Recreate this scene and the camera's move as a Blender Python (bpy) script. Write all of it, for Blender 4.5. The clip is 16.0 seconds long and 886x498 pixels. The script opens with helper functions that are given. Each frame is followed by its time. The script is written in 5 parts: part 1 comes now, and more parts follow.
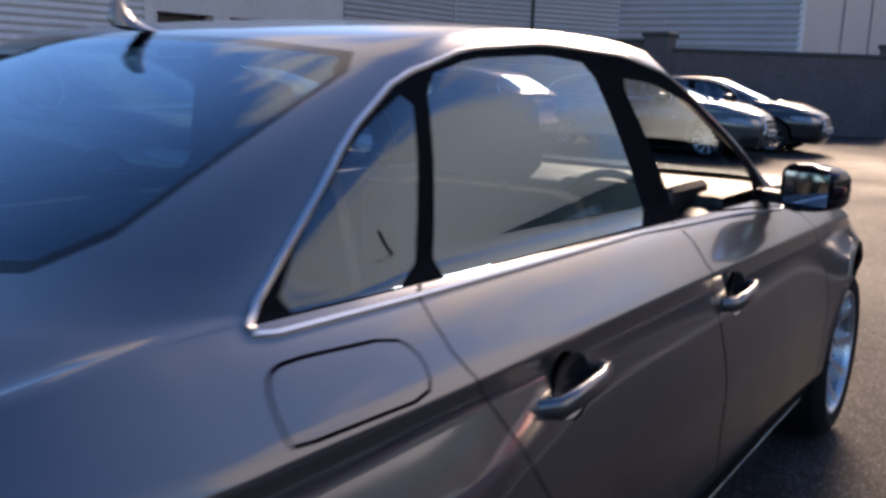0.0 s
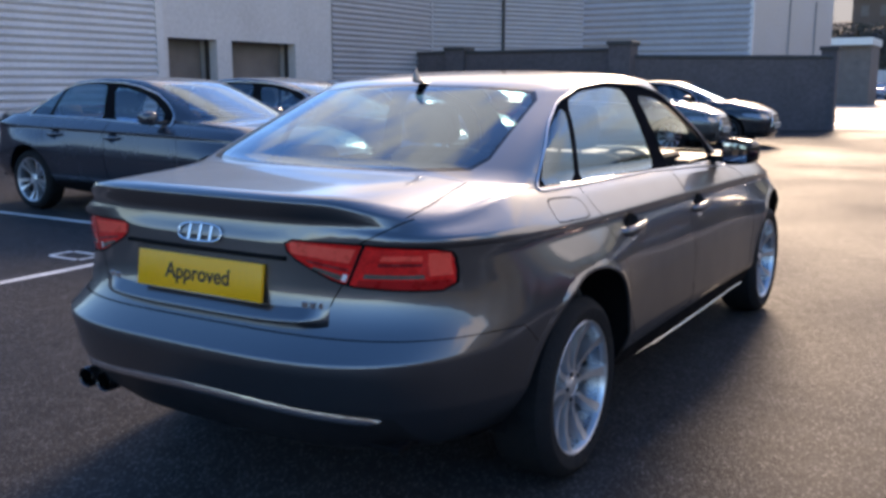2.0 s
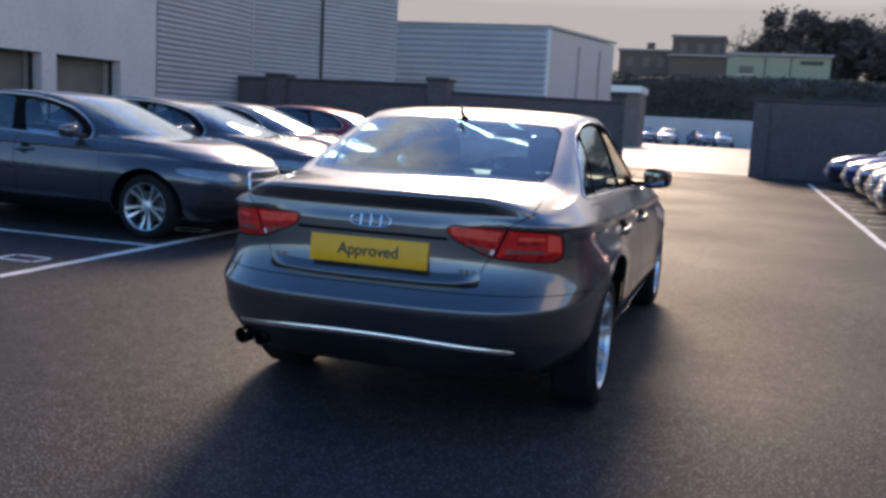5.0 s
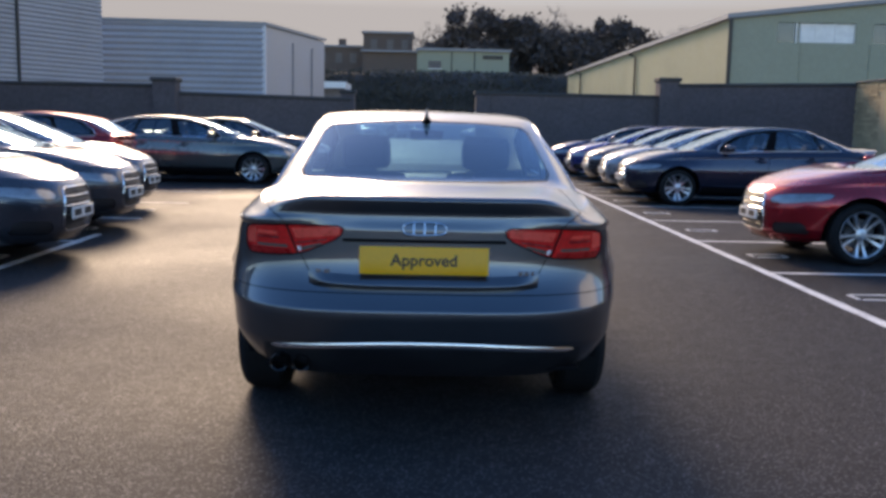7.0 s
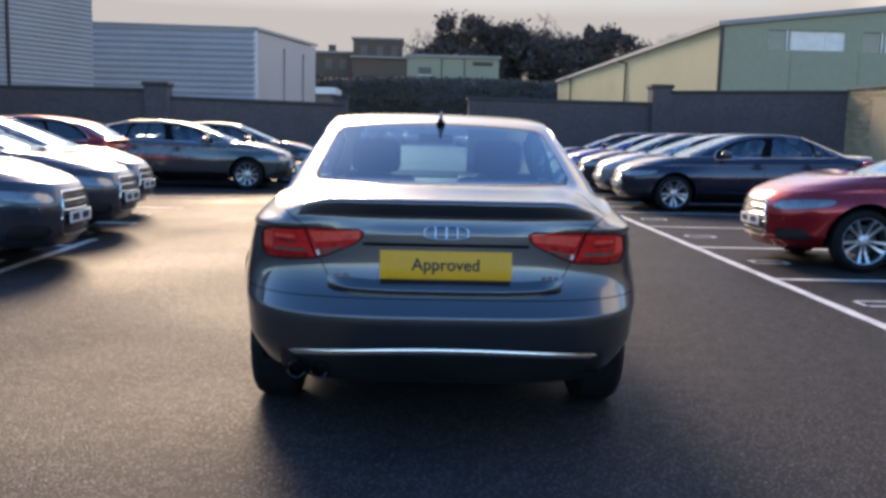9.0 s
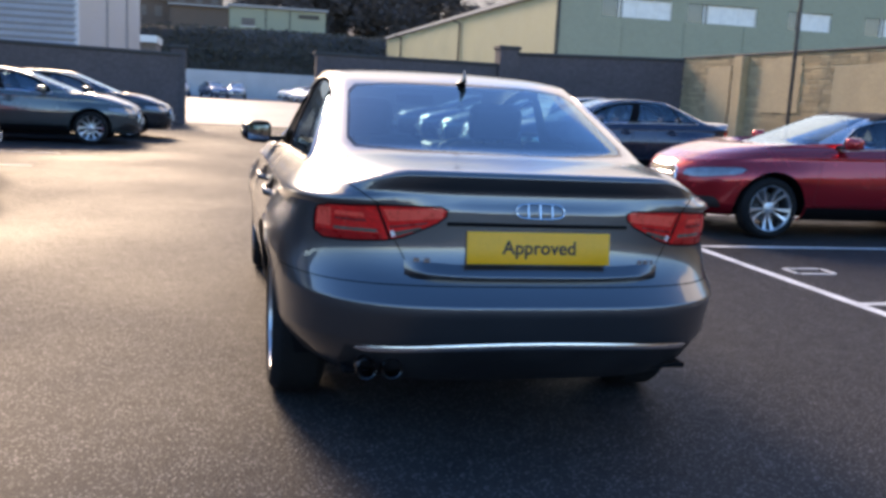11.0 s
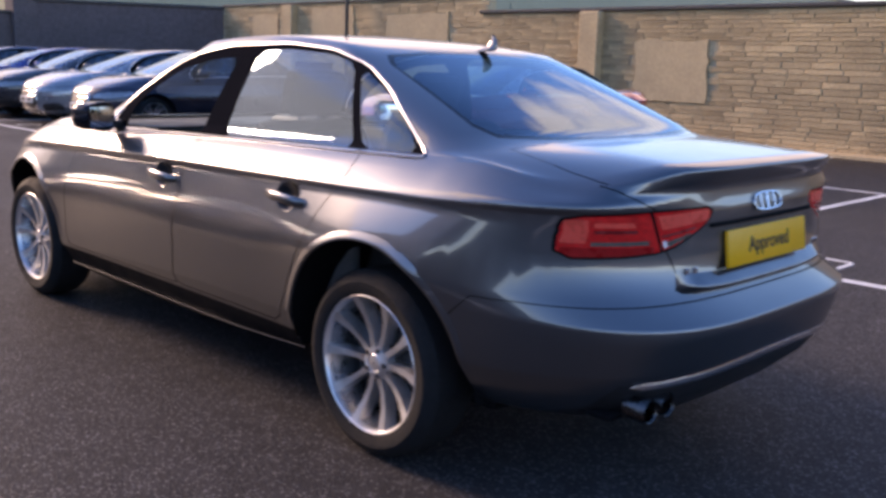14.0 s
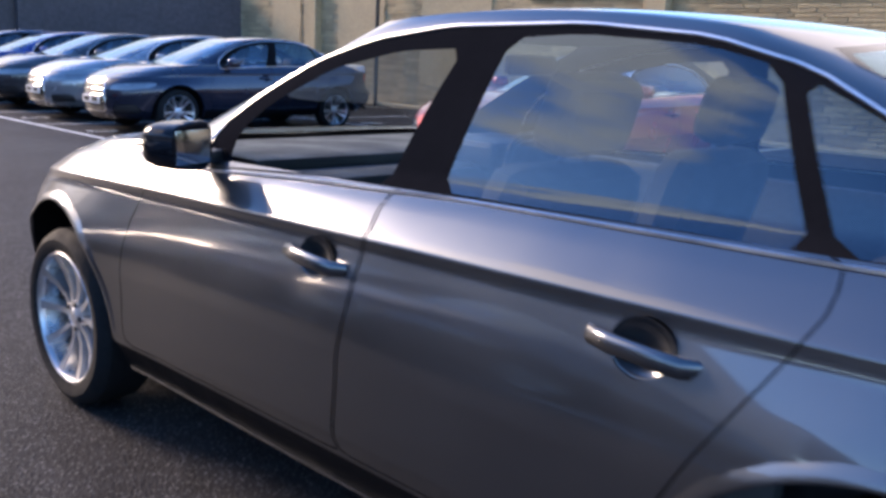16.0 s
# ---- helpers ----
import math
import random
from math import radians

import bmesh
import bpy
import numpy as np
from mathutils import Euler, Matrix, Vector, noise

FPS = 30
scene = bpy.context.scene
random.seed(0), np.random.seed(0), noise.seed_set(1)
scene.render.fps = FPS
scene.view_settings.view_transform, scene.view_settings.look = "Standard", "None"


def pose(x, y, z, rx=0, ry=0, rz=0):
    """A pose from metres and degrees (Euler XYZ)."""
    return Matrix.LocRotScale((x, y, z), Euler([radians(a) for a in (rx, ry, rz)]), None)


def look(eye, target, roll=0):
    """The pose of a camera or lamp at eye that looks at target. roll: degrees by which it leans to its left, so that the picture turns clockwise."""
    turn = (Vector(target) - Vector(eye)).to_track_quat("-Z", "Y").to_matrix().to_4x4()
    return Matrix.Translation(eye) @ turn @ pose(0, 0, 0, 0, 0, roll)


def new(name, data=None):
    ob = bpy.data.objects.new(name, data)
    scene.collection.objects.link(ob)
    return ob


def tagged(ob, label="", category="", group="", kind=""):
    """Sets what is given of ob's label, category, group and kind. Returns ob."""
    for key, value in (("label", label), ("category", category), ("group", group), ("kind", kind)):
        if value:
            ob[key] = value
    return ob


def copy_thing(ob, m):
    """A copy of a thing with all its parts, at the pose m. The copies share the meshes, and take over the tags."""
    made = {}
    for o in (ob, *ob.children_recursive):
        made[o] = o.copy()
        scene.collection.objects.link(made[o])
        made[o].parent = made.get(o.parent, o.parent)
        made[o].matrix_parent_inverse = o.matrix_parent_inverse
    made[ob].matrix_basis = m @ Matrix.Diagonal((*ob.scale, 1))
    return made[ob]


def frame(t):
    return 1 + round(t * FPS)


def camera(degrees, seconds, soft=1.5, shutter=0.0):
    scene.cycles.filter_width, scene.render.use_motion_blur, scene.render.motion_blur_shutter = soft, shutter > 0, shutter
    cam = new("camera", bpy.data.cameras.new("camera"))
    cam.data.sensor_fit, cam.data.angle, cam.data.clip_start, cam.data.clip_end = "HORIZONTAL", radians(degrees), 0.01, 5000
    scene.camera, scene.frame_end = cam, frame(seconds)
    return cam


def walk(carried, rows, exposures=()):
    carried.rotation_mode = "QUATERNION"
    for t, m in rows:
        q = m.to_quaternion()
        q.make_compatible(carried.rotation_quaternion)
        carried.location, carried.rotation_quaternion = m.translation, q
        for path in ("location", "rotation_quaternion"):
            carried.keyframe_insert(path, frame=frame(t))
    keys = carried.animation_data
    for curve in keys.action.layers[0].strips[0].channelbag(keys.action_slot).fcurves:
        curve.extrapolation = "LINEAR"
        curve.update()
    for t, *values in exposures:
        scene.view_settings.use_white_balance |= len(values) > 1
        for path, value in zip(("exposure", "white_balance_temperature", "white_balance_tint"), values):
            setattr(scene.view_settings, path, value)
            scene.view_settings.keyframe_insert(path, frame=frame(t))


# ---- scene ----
cam = camera(51.5, 16.0, soft=3.2, shutter=0.4)
PATH = [
    (0, (1.462, -0.816, 1.305), (0.375, 0.821, 0.928), 2.0),
    (0.5, (1.634, -1.426, 1.371), (0.541, 0.201, 0.974), 0.8),
    (1, (1.814, -1.924, 1.379), (0.718, -0.289, 1.025), 0.8),
    (1.5, (1.876, -2.421, 1.371), (0.836, -0.745, 1.039), 0.8),
    (2, (2.062, -2.865, 1.365), (1.033, -1.187, 1.008), 0.1),
    (2.5, (2.18, -3.252, 1.377), (1.202, -1.547, 1.008), 0.5),
    (3, (2.244, -3.569, 1.385), (1.31, -1.836, 1.031), -0.0),
    (5.5, (1.073, -4.514, 1.324), (0.631, -2.582, 1.056), 2.7),
    (6, (0.698, -4.579, 1.297), (0.453, -2.613, 1.028), 1.6),
    (6.5, (0.347, -4.59, 1.325), (0.28, -2.61, 1.056), 2.0),
    (7, (0.001, -4.599, 1.338), (0.041, -2.618, 1.07), 1.2),
    (7.5, (-0.088, -4.541, 1.328), (-0.05, -2.559, 1.066), 1.0),
    (8, (-0.131, -4.524, 1.319), (-0.067, -2.54, 1.068), 1.3),
    (8.5, (-0.135, -4.541, 1.317), (-0.064, -2.558, 1.064), 1.3),
    (9, (-0.131, -4.522, 1.317), (-0.066, -2.539, 1.063), 1.4),
    (11.5, (-1.444, -3.68, 1.292), (-0.808, -1.818, 0.932), 2.8),
    (12, (-1.803, -3.392, 1.284), (-0.977, -1.612, 0.9), 2.3),
    (12.5, (-2.089, -3.074, 1.295), (-1.062, -1.4, 0.911), 3.0),
    (13, (-2.361, -2.777, 1.309), (-1.144, -1.237, 0.925), 2.7),
    (13.5, (-2.54, -2.489, 1.297), (-1.216, -1.042, 0.906), 2.3),
    (14, (-2.768, -2.223, 1.304), (-1.378, -0.84, 0.911), 1.9),
    (14.5, (-2.8, -1.874, 1.278), (-1.412, -0.488, 0.887), 1.8),
    (15, (-2.672, -1.405, 1.292), (-1.317, 0.017, 0.916), 2.7),
    (15.5, (-2.472, -0.863, 1.298), (-1.085, 0.525, 0.912), 2.6),
    (16, (-2.154, -0.339, 1.294), (-0.765, 1.039, 0.878), 2.5),
]
EXPOSURES = [(0.0, 1.2, 8300, 27), (2.5, 1.75, 8350, 23), (5.5, 1.4, 8350, 23), (9.0, 1.65, 8450, 21), (11.4, 1.9, 8600, 24), (12.5, 1.8, 8850, 29), (14.0, 1.8, 8800, 37), (15.0, 1.95, 8000, 30), (16.0, 1.95, 7450, 25)]
walk(cam, [(t, look(eye, target, roll)) for t, eye, target, roll in PATH], EXPOSURES)

# ---- world, sun and exposure ----
SUN_AZ = radians(-13)          # from +y, to the right
SUN_EL = radians(25)
world = bpy.data.worlds.new("sky")
scene.world = world
world.use_nodes = True
wn, wl = world.node_tree.nodes, world.node_tree.links
wn.clear()
w_out = wn.new("ShaderNodeOutputWorld")
w_bg = wn.new("ShaderNodeBackground")
w_sky = wn.new("ShaderNodeTexSky")
w_sky.sky_type = "NISHITA"
w_sky.sun_disc = False
w_sky.sun_elevation = SUN_EL
w_sky.sun_rotation = SUN_AZ
w_sky.air_density, w_sky.dust_density, w_sky.ozone_density = 1.0, 0.25, 3.0
# broken cloud over a blue sky, closing to a grey bank low in the north
w_co = wn.new("ShaderNodeTexCoord")
w_map = wn.new("ShaderNodeMapping")
w_map.inputs["Scale"].default_value = (1.0, 1.0, 2.6)
w_map.inputs["Location"].default_value = (0.6, 0.2, 0.1)
w_noise = wn.new("ShaderNodeTexNoise")
w_noise.inputs["Scale"].default_value = 2.3
w_noise.inputs["Detail"].default_value = 7
w_noise.inputs["Roughness"].default_value = 0.58
w_ramp = wn.new("ShaderNodeValToRGB")
w_ramp.color_ramp.elements[0].position, w_ramp.color_ramp.elements[1].position = 0.54, 0.68
w_sep = wn.new("ShaderNodeSeparateXYZ")
w_low = wn.new("ShaderNodeMapRange")
w_low.inputs["From Min"].default_value, w_low.inputs["From Max"].default_value = 0.36, 0.12
w_north = wn.new("ShaderNodeMapRange")
w_north.inputs["From Min"].default_value, w_north.inputs["From Max"].default_value = 0.80, 0.90
w_both = wn.new("ShaderNodeMath")
w_both.operation = "MULTIPLY"
w_white, w_mix, w_bank = wn.new("ShaderNodeMix"), wn.new("ShaderNodeMix"), wn.new("ShaderNodeMix")
for mixer in (w_white, w_mix, w_bank):
    mixer.data_type = "RGBA"
w_white.inputs["Factor"].default_value = 0.82
w_white.inputs["B"].default_value = (4.2, 4.25, 4.35, 1)
w_bank.inputs["B"].default_value = (1.20, 1.37, 1.56, 1)
wl.new(w_co.outputs["Generated"], w_map.inputs["Vector"])
wl.new(w_map.outputs["Vector"], w_noise.inputs["Vector"])
# cloud gathers low round the sun, in the north-east and the north-west; the rest is clear
w_parts = []
for way, near, far, most in (((0.05, 0.95, 0.28), 0.975, 0.88, 0.13), ((0.88, 0.22, 0.43), 0.985, 0.945, 0.20), ((-0.40, 0.87, 0.27), 0.985, 0.955, 0.22), ((0.58, 0.78, 0.26), 0.98, 0.94, 0.24), ((-0.50, 0.63, 0.60), 0.985, 0.95, 0.10)):
    w_dot, w_range = wn.new("ShaderNodeVectorMath"), wn.new("ShaderNodeMapRange")
    w_dot.operation = "DOT_PRODUCT"
    w_dot.inputs[1].default_value = way
    w_range.inputs["From Min"].default_value, w_range.inputs["From Max"].default_value = far, near
    w_range.inputs["To Min"].default_value, w_range.inputs["To Max"].default_value = -0.19, most
    wl.new(w_co.outputs["Generated"], w_dot.inputs[0])
    wl.new(w_dot.outputs["Value"], w_range.inputs["Value"])
    w_parts.append(w_range)
w_sum = wn.new("ShaderNodeMath")
w_sum.operation = "ADD"
most_cloud = w_parts[0].outputs["Result"]
for w_range in w_parts[1:]:
    w_max = wn.new("ShaderNodeMath")
    w_max.operation = "MAXIMUM"
    wl.new(most_cloud, w_max.inputs[0])
    wl.new(w_range.outputs["Result"], w_max.inputs[1])
    most_cloud = w_max.outputs["Value"]
wl.new(most_cloud, w_sum.inputs[0])
wl.new(w_noise.outputs["Fac"], w_sum.inputs[1])
wl.new(w_sum.outputs["Value"], w_ramp.inputs["Fac"])
wl.new(w_co.outputs["Generated"], w_sep.inputs["Vector"])
wl.new(w_sep.outputs["Z"], w_low.inputs["Value"])
wl.new(w_sep.outputs["Y"], w_north.inputs["Value"])
wl.new(w_low.outputs["Result"], w_both.inputs[0])
wl.new(w_north.outputs["Result"], w_both.inputs[1])
w_hue = wn.new("ShaderNodeHueSaturation")
w_hue.inputs["Saturation"].default_value = 1.28
w_hue.inputs["Hue"].default_value = 0.505
wl.new(w_sky.outputs["Color"], w_hue.inputs["Color"])
wl.new(w_sky.outputs["Color"], w_white.inputs["A"])
wl.new(w_ramp.outputs["Color"], w_mix.inputs["Factor"])
wl.new(w_hue.outputs["Color"], w_mix.inputs["A"])
wl.new(w_white.outputs["Result"], w_mix.inputs["B"])
wl.new(w_both.outputs["Value"], w_bank.inputs["Factor"])
wl.new(w_mix.outputs["Result"], w_bank.inputs["A"])
wl.new(w_bank.outputs["Result"], w_bg.inputs["Color"])
w_bg.inputs["Strength"].default_value = 0.13
wl.new(w_bg.outputs["Background"], w_out.inputs["Surface"])

sun = new("sun", bpy.data.lights.new("sun", "SUN"))
sun.data.energy, sun.data.angle, sun.data.color = 1.5, radians(18), (1.0, 0.89, 0.73)
sun_way = Vector((math.sin(SUN_AZ) * math.cos(SUN_EL), math.cos(SUN_AZ) * math.cos(SUN_EL), math.sin(SUN_EL)))
sun.matrix_world = look(sun_way * 60, (0, 0, 0))


# ---- materials ----
def material(name, base, rough=0.6, metal=0.0, vary=0.12, scale=6.0, fine=60.0, bump=0.0, bump_scale=80.0, rough_vary=0.1, coat=0.0, own_colour=False, island=0.0, spec=0.5, coat_rough=0.03):
    m = bpy.data.materials.new(name)
    m.use_nodes = True
    n, l = m.node_tree.nodes, m.node_tree.links
    b = n["Principled BSDF"]
    b.inputs["Roughness"].default_value = rough
    b.inputs["Metallic"].default_value = metal
    b.inputs["Coat Weight"].default_value = coat
    b.inputs["Coat Roughness"].default_value = coat_rough
    b.inputs["Specular IOR Level"].default_value = spec
    co = n.new("ShaderNodeTexCoord")
    big, small = n.new("ShaderNodeTexNoise"), n.new("ShaderNodeTexNoise")
    big.inputs["Scale"].default_value, small.inputs["Scale"].default_value = scale, fine
    big.inputs["Detail"].default_value = small.inputs["Detail"].default_value = 5
    l.new(co.outputs["Object"], big.inputs["Vector"])
    l.new(co.outputs["Object"], small.inputs["Vector"])
    add = n.new("ShaderNodeMath")
    add.operation = "ADD"
    l.new(big.outputs["Fac"], add.inputs[0])
    l.new(small.outputs["Fac"], add.inputs[1])
    ran = n.new("ShaderNodeMapRange")
    ran.inputs["From Min"].default_value, ran.inputs["From Max"].default_value = 0.7, 1.3
    ran.inputs["To Min"].default_value, ran.inputs["To Max"].default_value = 1 - vary, 1 + vary
    l.new(add.outputs["Value"], ran.inputs["Value"])
    mul = n.new("ShaderNodeVectorMath")
    mul.operation = "SCALE"
    if own_colour:
        info = n.new("ShaderNodeObjectInfo")
        l.new(info.outputs["Color"], mul.inputs[0])
    else:
        mul.inputs[0].default_value = base[:3]
    factor = ran.outputs["Result"]
    if island:
        info = n.new("ShaderNodeNewGeometry" if island < 0 else "ShaderNodeObjectInfo")
        r2 = n.new("ShaderNodeMapRange")
        r2.inputs["To Min"].default_value, r2.inputs["To Max"].default_value = 1 - abs(island), 1 + abs(island)
        l.new(info.outputs["Random Per Island" if island < 0 else "Random"], r2.inputs["Value"])
        m2 = n.new("ShaderNodeMath")
        m2.operation = "MULTIPLY"
        l.new(factor, m2.inputs[0])
        l.new(r2.outputs["Result"], m2.inputs[1])
        factor = m2.outputs["Value"]
    l.new(factor, mul.inputs["Scale"])
    l.new(mul.outputs["Vector"], b.inputs["Base Color"])
    if rough_vary:
        rr = n.new("ShaderNodeMapRange")
        rr.inputs["From Min"].default_value, rr.inputs["From Max"].default_value = 0.35, 0.65
        rr.inputs["To Min"].default_value, rr.inputs["To Max"].default_value = max(0.02, rough - rough_vary), min(1, rough + rough_vary)
        l.new(big.outputs["Fac"], rr.inputs["Value"])
        l.new(rr.outputs["Result"], b.inputs["Roughness"])
    if bump:
        grain = n.new("ShaderNodeTexNoise")
        grain.inputs["Scale"].default_value, grain.inputs["Detail"].default_value = bump_scale, 4
        l.new(co.outputs["Object"], grain.inputs["Vector"])
        bp = n.new("ShaderNodeBump")
        bp.inputs["Strength"].default_value, bp.inputs["Distance"].default_value = bump, 0.02
        l.new(grain.outputs["Fac"], bp.inputs["Height"])
        l.new(bp.outputs["Normal"], b.inputs["Normal"])
    return m


def glass_material(name, tint, mirror=0.08, rough=0.0):
    """A thin pane: tinted see-through with a mirror gloss that grows towards grazing."""
    m = bpy.data.materials.new(name)
    m.use_nodes = True
    n, l = m.node_tree.nodes, m.node_tree.links
    n.remove(n["Principled BSDF"])
    tr, gl, mx, lw = n.new("ShaderNodeBsdfTransparent"), n.new("ShaderNodeBsdfGlossy"), n.new("ShaderNodeMixShader"), n.new("ShaderNodeLayerWeight")
    tr.inputs["Color"].default_value = (*tint, 1)
    gl.inputs["Roughness"].default_value = rough
    # blue in the gloss colour deepens the sky's reflection
    gl.inputs["Color"].default_value = (0.66, 0.86, 1.0, 1)
    lw.inputs["Blend"].default_value = 0.5
    pw, ma = n.new("ShaderNodeMath"), n.new("ShaderNodeMath")
    pw.operation, ma.operation = "POWER", "MULTIPLY_ADD"
    pw.inputs[1].default_value = 4.0
    ma.inputs[1].default_value, ma.inputs[2].default_value = 1 - mirror, mirror
    l.new(lw.outputs["Facing"], pw.inputs[0])
    l.new(pw.outputs["Value"], ma.inputs[0])
    l.new(ma.outputs["Value"], mx.inputs["Fac"])
    l.new(tr.outputs["BSDF"], mx.inputs[1])
    l.new(gl.outputs["BSDF"], mx.inputs[2])
    l.new(mx.outputs["Shader"], n["Material Output"].inputs["Surface"])
    return m


def asphalt_material():
    m = material("asphalt", (0.052, 0.0495, 0.050), 0.56, vary=0.30, scale=0.35, fine=9.0, bump=0.45, bump_scale=85, rough_vary=0.08, spec=0.18)
    n, l = m.node_tree.nodes, m.node_tree.links
    b = n["Principled BSDF"]
    # pale stones in the binder
    co = n["Texture Coordinate"]
    vor = n.new("ShaderNodeTexVoronoi")
    vor.inputs["Scale"].default_value = 62
    l.new(co.outputs["Object"], vor.inputs["Vector"])
    r = n.new("ShaderNodeMapRange")
    r.inputs["From Min"].default_value, r.inputs["From Max"].default_value = 0.12, 0.34
    r.inputs["To Min"].default_value, r.inputs["To Max"].default_value = 2.7, 0.70
    l.new(vor.outputs["Distance"], r.inputs["Value"])
    old = b.inputs["Base Color"].links[0].from_socket
    s = n.new("ShaderNodeVectorMath")
    s.operation = "SCALE"
    l.new(old, s.inputs[0])
    l.new(r.outputs["Result"], s.inputs["Scale"])
    l.new(s.outputs["Vector"], b.inputs["Base Color"])
    # the stones shine more than the binder
    shine = n.new("ShaderNodeMapRange")
    shine.inputs["From Min"].default_value, shine.inputs["From Max"].default_value = 0.10, 0.45
    shine.inputs["To Min"].default_value, shine.inputs["To Max"].default_value = 0.15, 0.05
    l.new(vor.outputs["Distance"], shine.inputs["Value"])
    l.new(shine.outputs["Result"], b.inputs["Specular IOR Level"])
    return m


ASPHALT = asphalt_material()
LINE = material("road_paint", (0.62, 0.62, 0.60), 0.65, vary=0.35, scale=3, fine=40, bump=0.3)
PAINT = material("car_paint", (0.1, 0.1, 0.1), 0.33, metal=0.85, vary=0.03, scale=4, fine=900, coat=0.8, own_colour=True, rough_vary=0.03, coat_rough=0.07)
PAINT.node_tree.nodes["Principled BSDF"].inputs["Coat IOR"].default_value = 1.95
PAINT_B = material("parked_car_paint", (0.1, 0.1, 0.1), 0.24, metal=0.6, vary=0.05, scale=4, fine=700, coat=0.9, own_colour=True, rough_vary=0.04, coat_rough=0.05)
GAP = material("gap_and_shade_black", (0.006, 0.006, 0.007), 0.8, vary=0.2, spec=0.08)
BLACK = material("black_plastic", (0.014, 0.014, 0.016), 0.45, vary=0.2, bump=0.1, bump_scale=300)
GLOSS_BLACK = material("gloss_black", (0.008, 0.008, 0.011), 0.07, vary=0.1, rough_vary=0.02, spec=0.3)
BRUSHED = material("brushed_trim", (0.76, 0.76, 0.77), 0.34, metal=1.0, vary=0.05, rough_vary=0.05)
CHROME = material("chrome", (0.78, 0.79, 0.81), 0.12, metal=1.0, vary=0.04, rough_vary=0.05)
ALLOY = material("alloy", (0.66, 0.67, 0.69), 0.36, metal=0.9, vary=0.08, scale=20, rough_vary=0.08)
TYRE = material("tyre_rubber", (0.011, 0.011, 0.012), 0.8, vary=0.3, scale=12, bump=0.3, bump_scale=120, spec=0.25)
DARK_CHROME = material("dull_chrome", (0.10, 0.10, 0.105), 0.3, metal=1.0, vary=0.2, scale=30)
# the rim's alloy, darkened to stand for shade behind the spokes
SHADED_BARREL = material("rim_barrel", (0.30, 0.305, 0.32), 0.30, metal=0.9, vary=0.2, scale=20)
DISC = material("brake_steel", (0.06, 0.06, 0.064), 0.5, metal=0.6, vary=0.3, scale=30)
FRAME_BLACK = material("window_frame_black", (0.010, 0.010, 0.012), 0.9, vary=0.1, rough_vary=0.04, spec=0.0)
GLASS = glass_material("window_glass", (0.55, 0.67, 0.71), 0.10, 0.02)
WINDSCREEN = glass_material("windscreen_glass", (0.72, 0.80, 0.82), 0.10)
# teal holds the mirrored sky's blue on top of the glass's own tint
SCREEN = glass_material("rear_screen_glass", (0.20, 0.40, 0.47), 0.09)
RED_DARK = material("dark_red_lens", (0.20, 0.010, 0.012), 0.3, vary=0.1, scale=30)
RED_LENS = material("red_lens", (0.80, 0.014, 0.012), 0.22, vary=0.25, scale=30, fine=160, rough_vary=0.04, spec=0.4, coat=0.5)
RED_BRIGHT = material("bright_red_lens", (1.0, 0.085, 0.055), 0.3, vary=0.15, scale=30, rough_vary=0.04, spec=0.25)
RED_LOW = material("deep_red_lens", (0.42, 0.005, 0.006), 0.3, vary=0.15, scale=30, rough_vary=0.04, spec=0.3)
CLEAR_LENS = material("clear_lens", (0.15, 0.13, 0.105), 0.16, metal=0.4, vary=0.15, scale=40, coat=0.8, rough_vary=0.04)
HEADLAMP = material("headlamp", (0.22, 0.235, 0.26), 0.15, metal=0.6, vary=0.35, scale=14, coat=1.0, rough_vary=0.05)
YELLOW = material("yellow_plate", (1.0, 0.41, 0.004), 0.4, vary=0.05)
WHITE = material("white_plate", (0.72, 0.72, 0.70), 0.4, vary=0.06)
INK = material("black_ink", (0.01, 0.01, 0.01), 0.5, vary=0.1)
CLOTH = material("seat_cloth", (0.028, 0.028, 0.031), 0.85, vary=0.25, scale=10, bump=0.4, bump_scale=250)
TRIM_GREY = material("grey_trim", (0.10, 0.10, 0.105), 0.6, vary=0.15)
LINING = material("headlining", (0.30, 0.29, 0.27), 0.9, vary=0.08)
SOFT_TOP = material("soft_top_cloth", (0.008, 0.008, 0.010), 0.95, vary=0.25, scale=8, bump=0.4, bump_scale=220)
CLAD_A = material("pale_cladding", (0.54, 0.54, 0.57), 0.45, vary=0.10, scale=0.8, fine=14, metal=0.1)
CLAD_B = material("grey_cladding", (0.35, 0.35, 0.375), 0.5, vary=0.12, scale=0.7, fine=14, metal=0.1)
# far ground tone, with the low sun's glare put into the colour
GLARE_GROUND = material("glare_paled_ground", (0.23, 0.222, 0.21), 0.55, vary=0.22, scale=0.25, fine=6, bump=0.25, bump_scale=40)
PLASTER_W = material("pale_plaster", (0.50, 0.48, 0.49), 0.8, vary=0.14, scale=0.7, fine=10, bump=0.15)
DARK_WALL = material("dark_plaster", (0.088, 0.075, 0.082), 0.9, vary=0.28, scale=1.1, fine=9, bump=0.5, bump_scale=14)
MORTAR = material("mortar", (0.40, 0.315, 0.20), 0.95, vary=0.3, scale=1.5, fine=24, bump=0.5, bump_scale=40)
STONE = material("sandstone", (0.40, 0.295, 0.172), 0.9, vary=0.34, scale=0.9, fine=30, bump=0.6, bump_scale=45, island=0.22)
